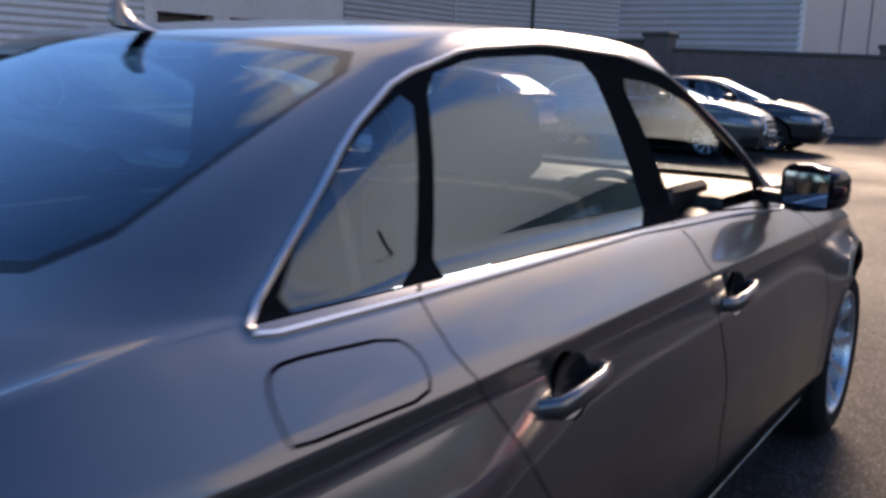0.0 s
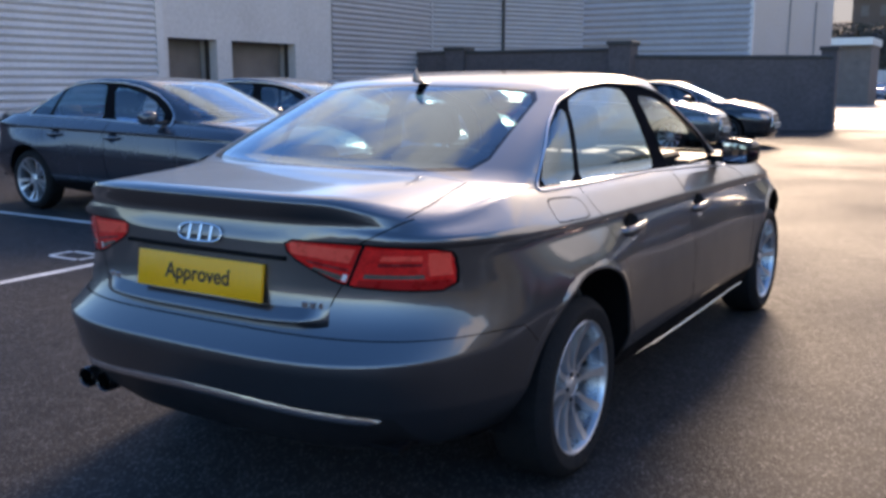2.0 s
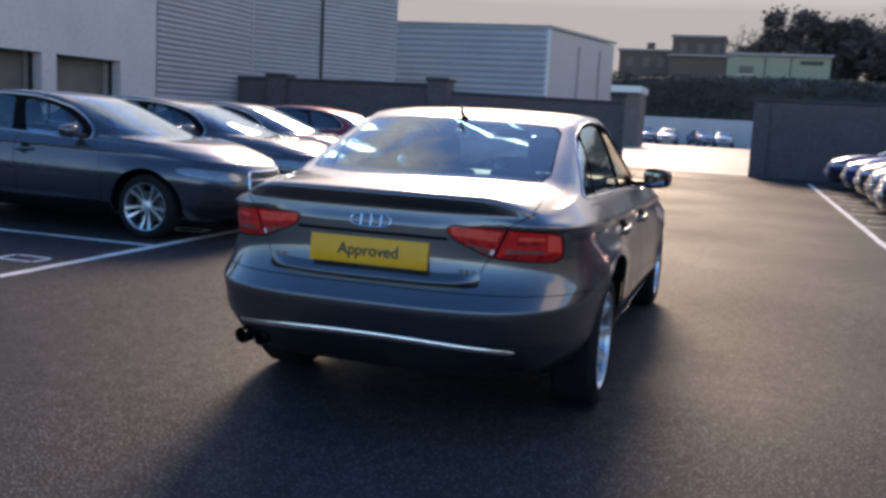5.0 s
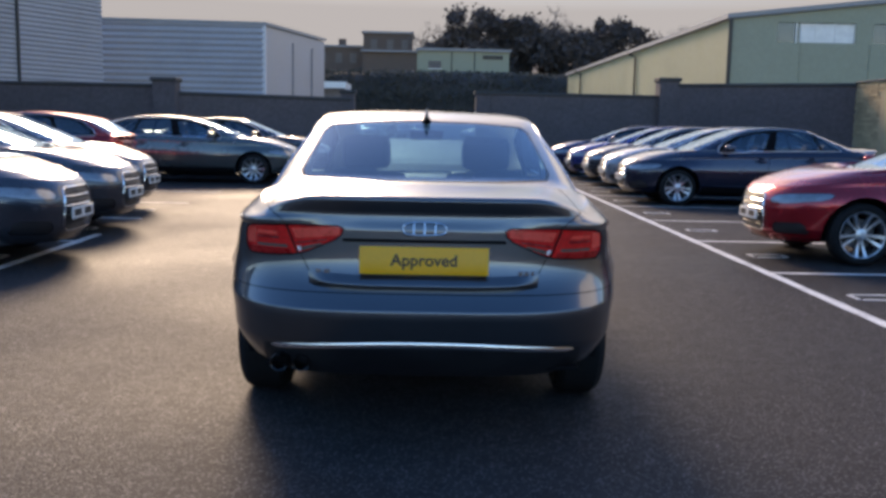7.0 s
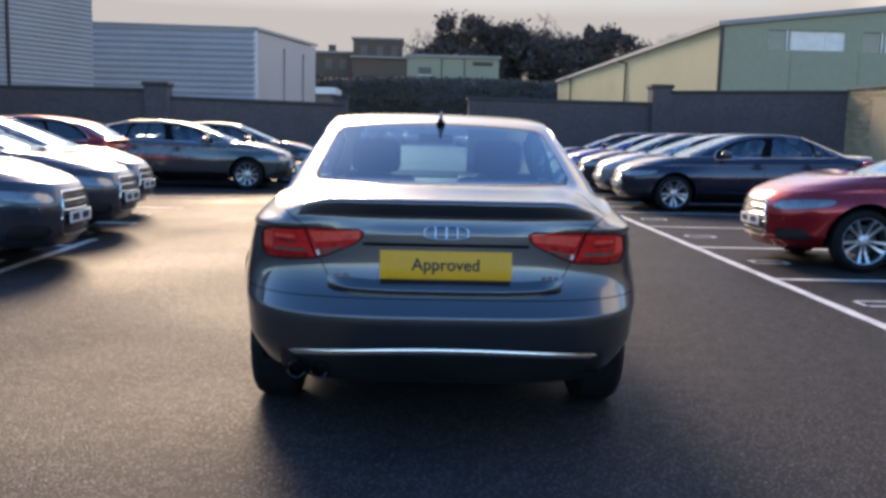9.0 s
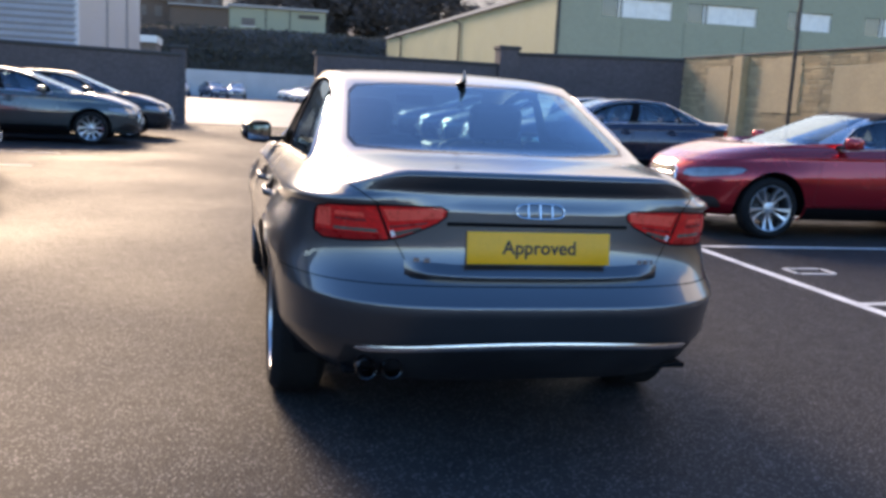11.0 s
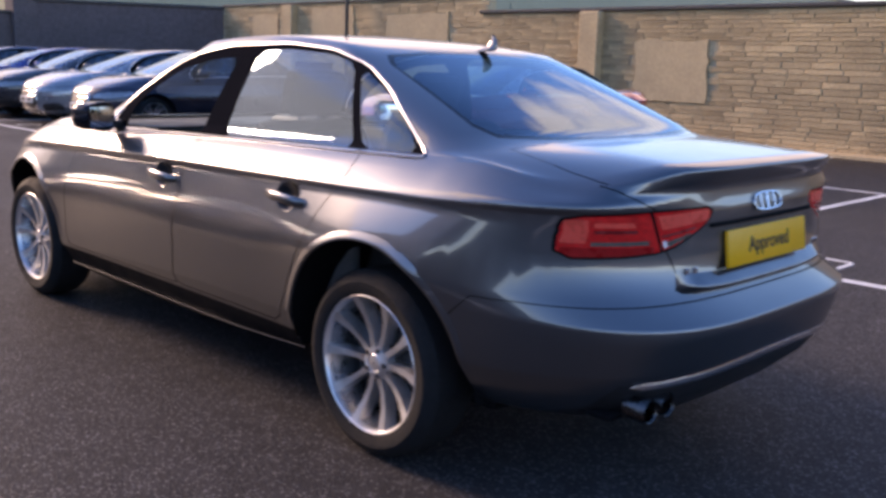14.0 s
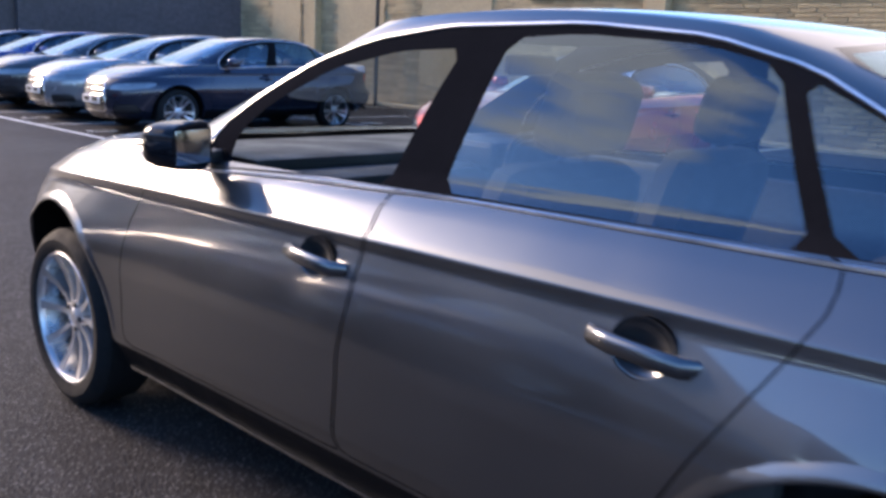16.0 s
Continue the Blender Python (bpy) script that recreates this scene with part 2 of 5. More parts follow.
STONE_REST = material("sandstone_rest", (0.40, 0.295, 0.172), 0.9, vary=0.34, scale=0.9, fine=30, bump=0.6, bump_scale=45, island=-0.22)
CEMENT = material("cement_patch", (0.43, 0.325, 0.195), 0.92, vary=0.16, scale=1.6, fine=18, bump=0.3, bump_scale=30)
COPING = material("coping_stone", (0.05, 0.05, 0.052), 0.85, vary=0.3, scale=3, bump=0.4)
GREEN_CLAD = material("green_cladding", (0.27, 0.285, 0.21), 0.6, vary=0.08, scale=0.5, fine=7)
OLIVE_CLAD = material("olive_cladding", (0.25, 0.25, 0.15), 0.6, vary=0.10, scale=0.5, fine=7)
ROOF_GREY = material("roof_sheet", (0.25, 0.25, 0.26), 0.6, vary=0.15, scale=1)
# brown-dark that stands for shade inside openings, paled for haze
SHADED_HOLE = material("shaded_opening", (0.15, 0.128, 0.12), 0.85, vary=0.3, scale=2)
PANE = material("window_pane", (0.05, 0.06, 0.065), 0.06, vary=0.2, scale=2, coat=0.5, rough_vary=0.03)
BLIND = material("window_blind", (0.76, 0.76, 0.74), 0.7, vary=0.12, scale=4)
METAL_DARK = material("dark_metal", (0.045, 0.043, 0.042), 0.5, metal=0.5, vary=0.25, scale=10)
# bank and tree leaf colours are paled to stand for distant haze
HEDGE = material("ivy", (0.058, 0.055, 0.044), 0.9, vary=0.35, scale=0.6, fine=6, island=-0.25)
WOOD_HAZED = material("hazed_evergreen_leaves", (0.078, 0.066, 0.066), 0.95, vary=0.35, scale=0.4, fine=3, island=-0.25)
SILVER = material("silver_frame", (0.55, 0.56, 0.58), 0.3, metal=0.8, vary=0.05)
BARK = material("bark", (0.11, 0.095, 0.085), 0.9, vary=0.3, scale=4)
TWIG = material("twig", (0.13, 0.11, 0.105), 0.9, vary=0.3, scale=4, island=-0.3)
# scrub tone is raised likewise, for haze over the hill
HILL = material("hazed_hill_scrub", (0.065, 0.060, 0.056), 0.95, vary=0.5, scale=0.09, fine=0.9)
BRICK_FAR = material("brown_brick", (0.12, 0.085, 0.07), 0.85, vary=0.2, scale=0.8)


# ---- mesh helpers ----
def mesh_object(name, verts, faces, mat, parent=None, label="", normals=None, smooth=True, sharp=None):
    me = bpy.data.meshes.new(name)
    me.from_pydata([tuple(v) for v in verts], [], faces)
    me.materials.append(mat)
    me.polygons.foreach_set("use_smooth", [smooth] * len(me.polygons))
    if normals is not None:
        me.normals_split_custom_set_from_vertices([tuple(n) for n in normals])
    elif sharp is not None:
        me.set_sharp_from_angle(angle=radians(sharp))
    me.update()
    ob = new(name, me)
    if parent is not None:
        ob.parent = parent
    if label:
        tagged(ob, label=label)
    return ob


def part(name, bm, mat, parent=None, label="", smooth=True, sharp=35.0):
    bmesh.ops.recalc_face_normals(bm, faces=bm.faces)
    me = bpy.data.meshes.new(name)
    bm.to_mesh(me)
    bm.free()
    me.materials.append(mat)
    me.polygons.foreach_set("use_smooth", [smooth] * len(me.polygons))
    if smooth:
        me.set_sharp_from_angle(angle=radians(sharp))
    ob = new(name, me)
    if parent is not None:
        ob.parent = parent
    if label:
        tagged(ob, label=label)
    return ob


def box(bm, lo, hi, bevel=0.0, seg=2, m=None):
    """A box from corner to corner, its edges rounded."""
    made = bmesh.ops.create_cube(bm, size=1)["verts"]
    lo, hi = Vector(lo), Vector(hi)
    for v in made:
        v.co = Vector((lo[i] + (v.co[i] + 0.5) * (hi[i] - lo[i]) for i in range(3)))
    if bevel:
        edges = list({e for v in made for e in v.link_edges})
        out = bmesh.ops.bevel(bm, geom=edges, offset=bevel, segments=seg, affect="EDGES", profile=0.6)
        made = list({v for f in out["faces"] for v in f.verts} | {v for v in made if v.is_valid})
    if m is not None:
        bmesh.ops.transform(bm, matrix=m, verts=made)
    return made


def box_bm(lo, hi, bevel=0.0, seg=2, m=None):
    bm = bmesh.new()
    box(bm, lo, hi, bevel, seg, m)
    return bm


def lathe(profile, n, closed=False):
    """Turns (x, r) pairs about the x axis."""
    verts, faces, k = [], [], len(profile)
    for i in range(n):
        a = 2 * math.pi * i / n
        verts += [(x, r * math.cos(a), r * math.sin(a)) for x, r in profile]
    for i in range(n):
        j = (i + 1) % n
        for p in range(k if closed else k - 1):
            q = (p + 1) % k
            faces.append((i * k + p, j * k + p, j * k + q, i * k + q))
    return verts, faces


def tube(name, points, radius, mat, parent=None, label="", closed=False, n=6, squash=1.0):
    """A round bar along points."""
    pts = [Vector(p) for p in points]
    verts, faces, k = [], [], len(pts)
    for i, p in enumerate(pts):
        a = pts[(i - 1) % k] if closed or i else p
        b = pts[(i + 1) % k] if closed or i < k - 1 else p
        d = (b - a).normalized()
        side = d.cross(Vector((0, 0, 1)))
        side = side.normalized() if side.length > 0.05 else Vector((1, 0, 0))
        up = side.cross(d)
        r = radius[i] if isinstance(radius, (list, tuple)) else radius
        for s in range(n):
            t = 2 * math.pi * s / n
            verts.append(p + side * (r * squash * math.cos(t)) + up * (r * math.sin(t)))
    for i in range(k if closed else k - 1):
        j = (i + 1) % k
        for s in range(n):
            faces.append((i * n + s, j * n + s, j * n + (s + 1) % n, i * n + (s + 1) % n))
    if not closed:
        faces += [tuple(range(n - 1, -1, -1)), tuple((k - 1) * n + s for s in range(n))]
    return mesh_object(name, verts, faces, mat, parent, label, sharp=60)


def empty(name, m, label, category, group=""):
    ob = new(name)
    ob.matrix_world = m
    return tagged(ob, label=label, category=category, group=group)


def lettering(name, text, size, mat, m, parent):
    cu = bpy.data.curves.new(name, "FONT")
    cu.body, cu.size, cu.extrude, cu.offset = text, size, 0.0006, 0.0011
    cu.align_x, cu.align_y = "CENTER", "CENTER"
    tmp = new("tmp", cu)
    me = bpy.data.meshes.new_from_object(tmp.evaluated_get(bpy.context.evaluated_depsgraph_get()))
    bpy.data.objects.remove(tmp)
    me.materials.clear()
    me.materials.append(mat)
    ob = new(name, me)
    ob.parent = parent
    ob.matrix_local = m
    return ob


# ---- cars ----
from mathutils.bvhtree import BVHTree


def glide(y, ys, zs):
    """A smooth curve through (ys, zs)."""
    y = min(max(y, ys[0]), ys[-1])
    i = max(k for k in range(len(ys) - 1) if ys[k] <= y)
    def slope(k):
        a, b = max(k - 1, 0), min(k + 1, len(ys) - 1)
        return (zs[b] - zs[a]) / (ys[b] - ys[a])
    h = ys[i + 1] - ys[i]
    t = (y - ys[i]) / h
    return (zs[i] * (2 * t**3 - 3 * t**2 + 1) + slope(i) * h * (t**3 - 2 * t**2 + t)
            + zs[i + 1] * (3 * t**2 - 2 * t**3) + slope(i + 1) * h * (t**3 - t**2))


def half_loop(w, rear, rear_c, rear_n, front, front_c, front_n, counts):
    """The right half of a plan outline, from the middle of the tail to the middle of the nose."""
    nr, ns, nf = counts
    pts = []
    for i in range(nr):
        a = 0.5 * math.pi * i / nr
        pts.append((w * math.sin(a) ** (2 / rear_n), rear_c + (rear - rear_c) * math.cos(a) ** (2 / rear_n)))
    for i in range(ns):
        pts.append((w, rear_c + (front_c - rear_c) * i / ns))
    for i in range(nf + 1):
        a = 0.5 * math.pi * i / nf
        pts.append((w * max(0.0, math.cos(a)) ** (2 / front_n), front_c + (front - front_c) * math.sin(a) ** (2 / front_n)))
    return pts


def inside(p, poly):
    hit, k = False, len(poly)
    for i in range(k):
        (ax, ay), (bx, by) = poly[i], poly[(i + 1) % k]
        if (ay > p[1]) != (by > p[1]) and p[0] < (bx - ax) * (p[1] - ay) / (by - ay) + ax:
            hit = not hit
    return hit


def shrunk(poly, g):
    """The polygon moved in by g."""
    k = len(poly)
    area = sum(poly[i][0] * poly[(i + 1) % k][1] - poly[(i + 1) % k][0] * poly[i][1] for i in range(k))
    sign, out = (1 if area > 0 else -1), []
    for i in range(k):
        a, b, c = Vector(poly[i - 1]), Vector(poly[i]), Vector(poly[(i + 1) % k])
        n1 = Vector((-(b - a).y, (b - a).x)).normalized()
        n2 = Vector((-(c - b).y, (c - b).x)).normalized()
        n = n1 + n2
        n = n / max(0.35, n.length_squared) * 2
        out.append(tuple(b + n * (g * sign)))
    return out


class Shell:
    """A car's outer skin, cut into its panels."""

    def __init__(self, spec):
        self.spec, self.bm = spec, bmesh.new()
        bm, cnt = self.bm, spec["counts"]
        self.nor = bm.verts.layers.float_vector.new("smooth")
        self.zone = bm.faces.layers.int.new("zone")
        self.panel = bm.faces.layers.int.new("panel")
        dz = spec.get("dz", 0.0)
        keys = (-1.0, 0.0, 1.3, 2.7, 3.7)
        rows, zones = [], []
        # z at tail, rear axle, middle, front axle, nose; half width; tail; nose
        skirt = [
            (0.30, 0.265, 0.20, 0.20, 0.22, 0.76, -0.860, 3.45),
            (0.365, 0.295, 0.240, 0.235, 0.20, 0.822, -0.930, 3.60),
            (0.42, 0.355, 0.33, 0.30, 0.30, 0.856, -0.965, 3.66),
            (0.455, 0.415, 0.395, 0.345, 0.34, 0.8815, -0.984, 3.675),
            (0.47, 0.430, 0.410, 0.360, 0.38, 0.8850, -0.990, 3.68),
            (0.555, 0.52, 0.52, 0.50, 0.48, 0.890, -1.012, 3.69),
            (0.592, 0.60, 0.60, 0.56, 0.54, 0.896, -1.020, 3.69),
            (0.604, 0.63, 0.62, 0.59, 0.57, 0.8965, -1.015, 3.685),
            (0.656, 0.69, 0.68, 0.65, 0.63, 0.8910, -0.916, 3.675),
        ]
        flank = [
            (0.80, 0.80, 0.775, 0.74, 0.69, 0.8740, -0.919, 3.65),
            (0.866, 0.860, 0.84, 0.80, 0.735, 0.8580, -0.906, 3.61),
            (0.907, 0.890, 0.868, 0.832, 0.756, 0.8515, -0.910, 3.585),
            (0.918, 0.898, 0.876, 0.840, 0.763, 0.8550, -0.908, 3.57),
            (0.934, 0.907, 0.885, 0.848, 0.769, 0.8500, -0.903, 3.55),
            (0.968, 0.926, 0.902, 0.864, 0.779, 0.833, -0.890, 3.52),
            (0.994, 0.968, 0.943, 0.902, 0.790, 0.799, -0.893, 3.47),
            (1.031, 1.008, 0.977, 0.930, 0.797, 0.756, -0.932, 3.43),
            (1.044, 1.018, 0.984, 0.936, 0.802, 0.742, -0.928, 3.40),
        ]
        tail, nose = spec.get("tail", 0.0), spec.get("nose", 0.0)
        drop = 0.0 if tail else 1.0
        for k, (*zs, w, rear, front) in enumerate(skirt + flank):
            pts = half_loop(w, rear + tail, 0.05, 3.6 if k < 9 else 3.3 if k < 10 else 3.7 if k < 13 else 4.2, front + nose, 2.55, 2.6, cnt)
            row = []
            for x, y in pts:
                z = glide(y, keys, zs) + dz * min(1, max(0, (zs[2] - 0.3) / 0.6))
                swell = (0, 0.012, 0.020, 0.024, 0.025, 0.029, 0.032, 0.038, 0.049, 0.028, 0.007)[k] if k < 11 else 0
                # the bumper draws in behind the wheels
                q = min(1, max(0, (0.1 - y) / 0.5))
                x *= 1 - (0.018 if k < 8 else 0.012 if k == 8 else 0.006 if k == 9 else 0) * q * q * (3 - 2 * q) * drop
                flare = swell * (math.exp(-((y - 0.0) / 0.38) ** 2) + math.exp(-((y - 2.808) / 0.38) ** 2))
                # the boot lip falls away to the tail lamps
                a, b = min(1, max(0, (x - 0.45) / 0.31)), min(1, max(0, (-y - 0.30) / 0.45))
                z -= (0, 0.012, 0.036, 0.064, 0.066)[max(0, k - 13)] * a * a * (3 - 2 * a) * b * b * (3 - 2 * b) * drop
                row.append(Vector((x + flare * min(1, x / 0.7), y, z)))
            rows.append(row)
            zones.append(0)
        belt = rows[-1]
        base = []
        b_rear, r_rear, r_front, b_front = spec["base_rear"], spec["roof_rear"], spec["roof_front"], spec["base_front"]
        for x, y in half_loop(0.736, b_rear, spec["base_c"], 3.6, b_front, spec["base_fc"], 3.2, cnt):
            base.append(Vector((x, y, glide(y, (b_rear, 0.0, 1.2, 2.0, b_front), (spec["base_z"], 1.024, 0.99, 0.948, 0.950)) + dz)))
        steps = 6
        for s in range(1, steps + 1):
            t = s / steps
            row = []
            for a, b in zip(belt, base):
                p = a.lerp(b, t)
                far = (b - a).length
                lift = 0.075 if b.y > 1.5 else 0.006
                p.z += lift * min(1.0, far / 1.1) * math.sin(math.pi * t) ** (1 if b.y > 1.5 else 1)
                row.append(p)
            rows.append(row)
            zones.append(1)
        h = spec["roof_z"]
        def roof_z(x, y):
            return h - 0.12 * (y - spec["roof_top"]) ** 2 - 0.055 * x * x
        top = [Vector((x, y, roof_z(x, y) - 0.006)) for x, y in half_loop(spec["roof_w"], r_rear, spec["roof_rc"], 2.8, r_front, spec["roof_fc"], 3.6, cnt)]
        steps = spec["green_rows"]
        for s in range(1, steps + 1):
            t = s / steps
            row = []
            for a, b in zip(base, top):
                p = a.lerp(b, t)
                out = Vector((p.x, (p.y - 0.9) * 0.35, 0))
                p += out.normalized() * (0.014 * math.sin(math.pi * t)) if out.length > 1e-6 else Vector()
                row.append(p)
            rows.append(row)
            zones.append(2)
        mid = 0.5 * (r_rear + r_front)
        steps = 9
        for s in range(1, steps):
            t = (s / steps) ** 1.0
            row = []
            for p in top:
                x, y = p.x * (1 - t), mid + (p.y - mid) * (1 - t)
                row.append(Vector((x, y, roof_z(x, y) - 0.006 * (1 - min(1, t * 5)))))
            rows.append(row)
            zones.append(3)
        self.top, self.base, self.roof_z = top, base, roof_z
        m = len(rows[0])
        ring = 2 * m - 2
        grid = []
        for row in rows:
            full = row + [Vector((-p.x, p.y, p.z)) for p in reversed(row[1:-1])]
            grid.append([bm.verts.new(p) for p in full])
        for r in range(len(rows) - 1):
            for i in range(ring):
                j = (i + 1) % ring
                f = bm.faces.new((grid[r][i], grid[r + 1][i], grid[r + 1][j], grid[r][j]))
                f[self.zone] = zones[r + 1]
        cap = bm.verts.new((0, mid, roof_z(0, mid)))
        for i in range(ring):
            f = bm.faces.new((grid[-1][i], cap, grid[-1][(i + 1) % ring]))
            f[self.zone] = 3
        bm.normal_update()
        if (grid[4][m + 10].normal.x > 0):
            bmesh.ops.reverse_faces(bm, faces=bm.faces)
            bm.normal_update()
        for v in bm.verts:
            v[self.nor] = v.normal
        self.names = {}
        self.ids = {}

    def pick(self, view, where):
        i, j = {"side": (1, 2), "rear": (0, 2), "top": (0, 1)}[view]
        return i, j, [f for f in self.bm.faces if where(f.calc_center_median(), f[self.zone])]

    def slice(self, poly, axes, cands):
        """Cuts the faces along the polygon's edges."""
        i, j = axes
        cands = set(cands)
        k = len(poly)
        for a, b in ((poly[n], poly[(n + 1) % k]) for n in range(k)):
            lo = (min(a[0], b[0]) - 1e-4, min(a[1], b[1]) - 1e-4)
            hi = (max(a[0], b[0]) + 1e-4, max(a[1], b[1]) + 1e-4)
            some = []
            for f in cands:
                if not f.is_valid:
                    continue
                us, vs = [v.co[i] for v in f.verts], [v.co[j] for v in f.verts]
                if max(us) >= lo[0] and min(us) <= hi[0] and max(vs) >= lo[1] and min(vs) <= hi[1]:
                    some.append(f)
            if not some:
                continue
            no, co = [0, 0, 0], [0, 0, 0]
            no[i], no[j] = -(b[1] - a[1]), b[0] - a[0]
            co[i], co[j] = a
            geom = some + list({e for f in some for e in f.edges}) + list({v for f in some for v in f.verts})
            out = bmesh.ops.bisect_plane(self.bm, geom=geom, dist=2e-5, plane_co=co, plane_no=no)
            cands.update(g for g in out["geom"] if isinstance(g, bmesh.types.BMFace))
        return [f for f in cands if f.is_valid]

    def split(self, name, poly, view, where, gap=0.004, over=(0,)):
        """Makes the faces within the polygon a panel of that name, with a dark gap round it."""
        i, j, cands = self.pick(view, where)
        lo = [min(p[n] for p in poly) - 0.2 for n in (0, 1)]
        hi = [max(p[n] for p in poly) + 0.2 for n in (0, 1)]
        cands = [f for f in cands if lo[0] < f.calc_center_median()[i] < hi[0] and lo[1] < f.calc_center_median()[j] < hi[1]]
        cands = self.slice(poly, (i, j), cands)
        inner = shrunk(poly, gap) if gap else poly
        if gap:
            cands = self.slice(inner, (i, j), cands)
        me, seam = self.id(name), self.id("seal")
        okay = {self.id(o) if o else 0 for o in over}
        for f in cands:
            c = f.calc_center_median()
            p = (c[i], c[j])
            if f[self.panel] in okay and inside(p, poly):
                f[self.panel] = me if inside(p, inner) else seam

    def id(self, name):
        if name not in self.ids:
            self.ids[name] = len(self.ids) + 1
        return self.ids[name]

    def emit(self, obj_name, panel, mat, parent, label="", side=0, shift=0.0):
        """One object from the faces of a panel; side: 1 right, -1 left."""
        me = self.id(panel) if panel else 0
        faces = [f for f in self.bm.faces if f[self.panel] == me and (not side or f.calc_center_median().x * side > 0)]
        if not faces:
            return None
        index, verts, normals, out = {}, [], [], []
        for f in faces:
            loop = []
            for v in f.verts:
                if v not in index:
                    index[v] = len(verts)
                    n = v[self.nor].normalized()
                    verts.append(v.co + n * shift)
                    normals.append(n)
                loop.append(index[v])
            out.append(loop)
        return mesh_object(obj_name, verts, out, mat, parent, label, normals=normals)


SEDAN = dict(counts=(20, 34, 16), base_rear=-0.37, base_c=0.05, base_z=1.074, roof_rear=0.34, roof_rc=0.56, roof_front=1.66, base_front=2.68, base_fc=1.90, roof_fc=1.25,
             roof_w=0.572, roof_z=1.418, roof_top=1.0, green_rows=9)
DLO = [(-0.118, 1.012), (0.2, 1.004), (1.0, 0.989), (1.55, 0.966), (2.06, 0.936), (2.10, 0.958), (2.06, 1.055), (1.93, 1.155), (1.74, 1.252), (1.48, 1.322),
       (1.22, 1.358), (0.83, 1.368), (0.54, 1.347), (0.34, 1.297), (0.17, 1.216), (-0.015, 1.096), (-0.115, 1.026)]
WIN_FRONT = [(1.95, 0.960), (1.262, 0.984), (1.148, 1.308), (1.36, 1.296), (1.60, 1.244), (1.82, 1.145), (1.94, 1.055)]
WIN_REAR = [(1.078, 0.996), (0.252, 1.012), (0.392, 1.296), (0.55, 1.331), (0.83, 1.346), (1.012, 1.334)]
WIN_QUARTER = [(0.205, 1.014), (-0.072, 1.023), (0.005, 1.10), (0.18, 1.212), (0.345, 1.282)]
HANDLES = {"door_front": (1.355, 0.812), "door_rear": (0.455, 0.827)}
DOOR_REAR = [(0.192, 1.02), (0.172, 0.955), (0.20, 0.89), (0.252, 0.80), (0.322, 0.69), (0.385, 0.58), (0.445, 0.46), (0.505, 0.355), (1.245, 0.355),
             (1.262, 0.39), (1.235, 0.62), (1.195, 0.88), (1.215, 0.96), (1.21, 1.0)]
DOOR_FRONT = [(1.216, 1.0), (1.221, 0.96), (1.201, 0.88), (1.241, 0.62), (1.268, 0.39), (1.252, 0.355), (2.30, 0.355), (2.325, 0.41), (2.29, 0.72), (2.215, 0.905), (2.02, 0.95)]
HATCH = dict(SEDAN, base_rear=-0.70, base_c=-0.28, base_z=1.05, roof_rear=-0.30, roof_rc=-0.06, roof_z=1.43, tail=0.16, roof_top=0.75)
HATCH_DLO = [(-0.42, 1.03), (0.2, 1.004), (1.0, 0.989), (1.55, 0.966), (2.06, 0.936), (2.10, 0.958), (2.06, 1.055), (1.93, 1.155), (1.74, 1.252), (1.48, 1.322),
             (1.22, 1.358), (0.83, 1.372), (0.40, 1.362), (0.1, 1.335), (-0.15, 1.27), (-0.36, 1.13)]
HATCH_QUARTER = [(0.205, 1.014), (-0.35, 1.045), (-0.28, 1.14), (-0.1, 1.245), (0.10, 1.305), (0.345, 1.33)]
CABRIO = dict(SEDAN, base_rear=-0.22, base_c=0.25, roof_rear=0.36, roof_rc=0.6, roof_z=1.36, roof_top=1.05, roof_front=1.47, base_front=2.50, base_fc=1.72, roof_fc=1.12, nose=-0.02)
CABRIO_DLO = [(0.40, 1.006), (1.0, 0.989), (1.55, 0.966), (1.975, 0.940), (1.985, 0.952), (1.90, 1.052), (1.70, 1.19), (1.45, 1.262),
              (1.165, 1.284), (0.9, 1.274), (0.66, 1.225), (0.50, 1.125)]
CABRIO_WIN = [(0.46, 1.016), (1.0, 1.0), (1.55, 0.978), (1.88, 0.962), (1.85, 1.06), (1.68, 1.18), (1.44, 1.246), (1.165, 1.268), (0.9, 1.258), (0.68, 1.212), (0.53, 1.12)]


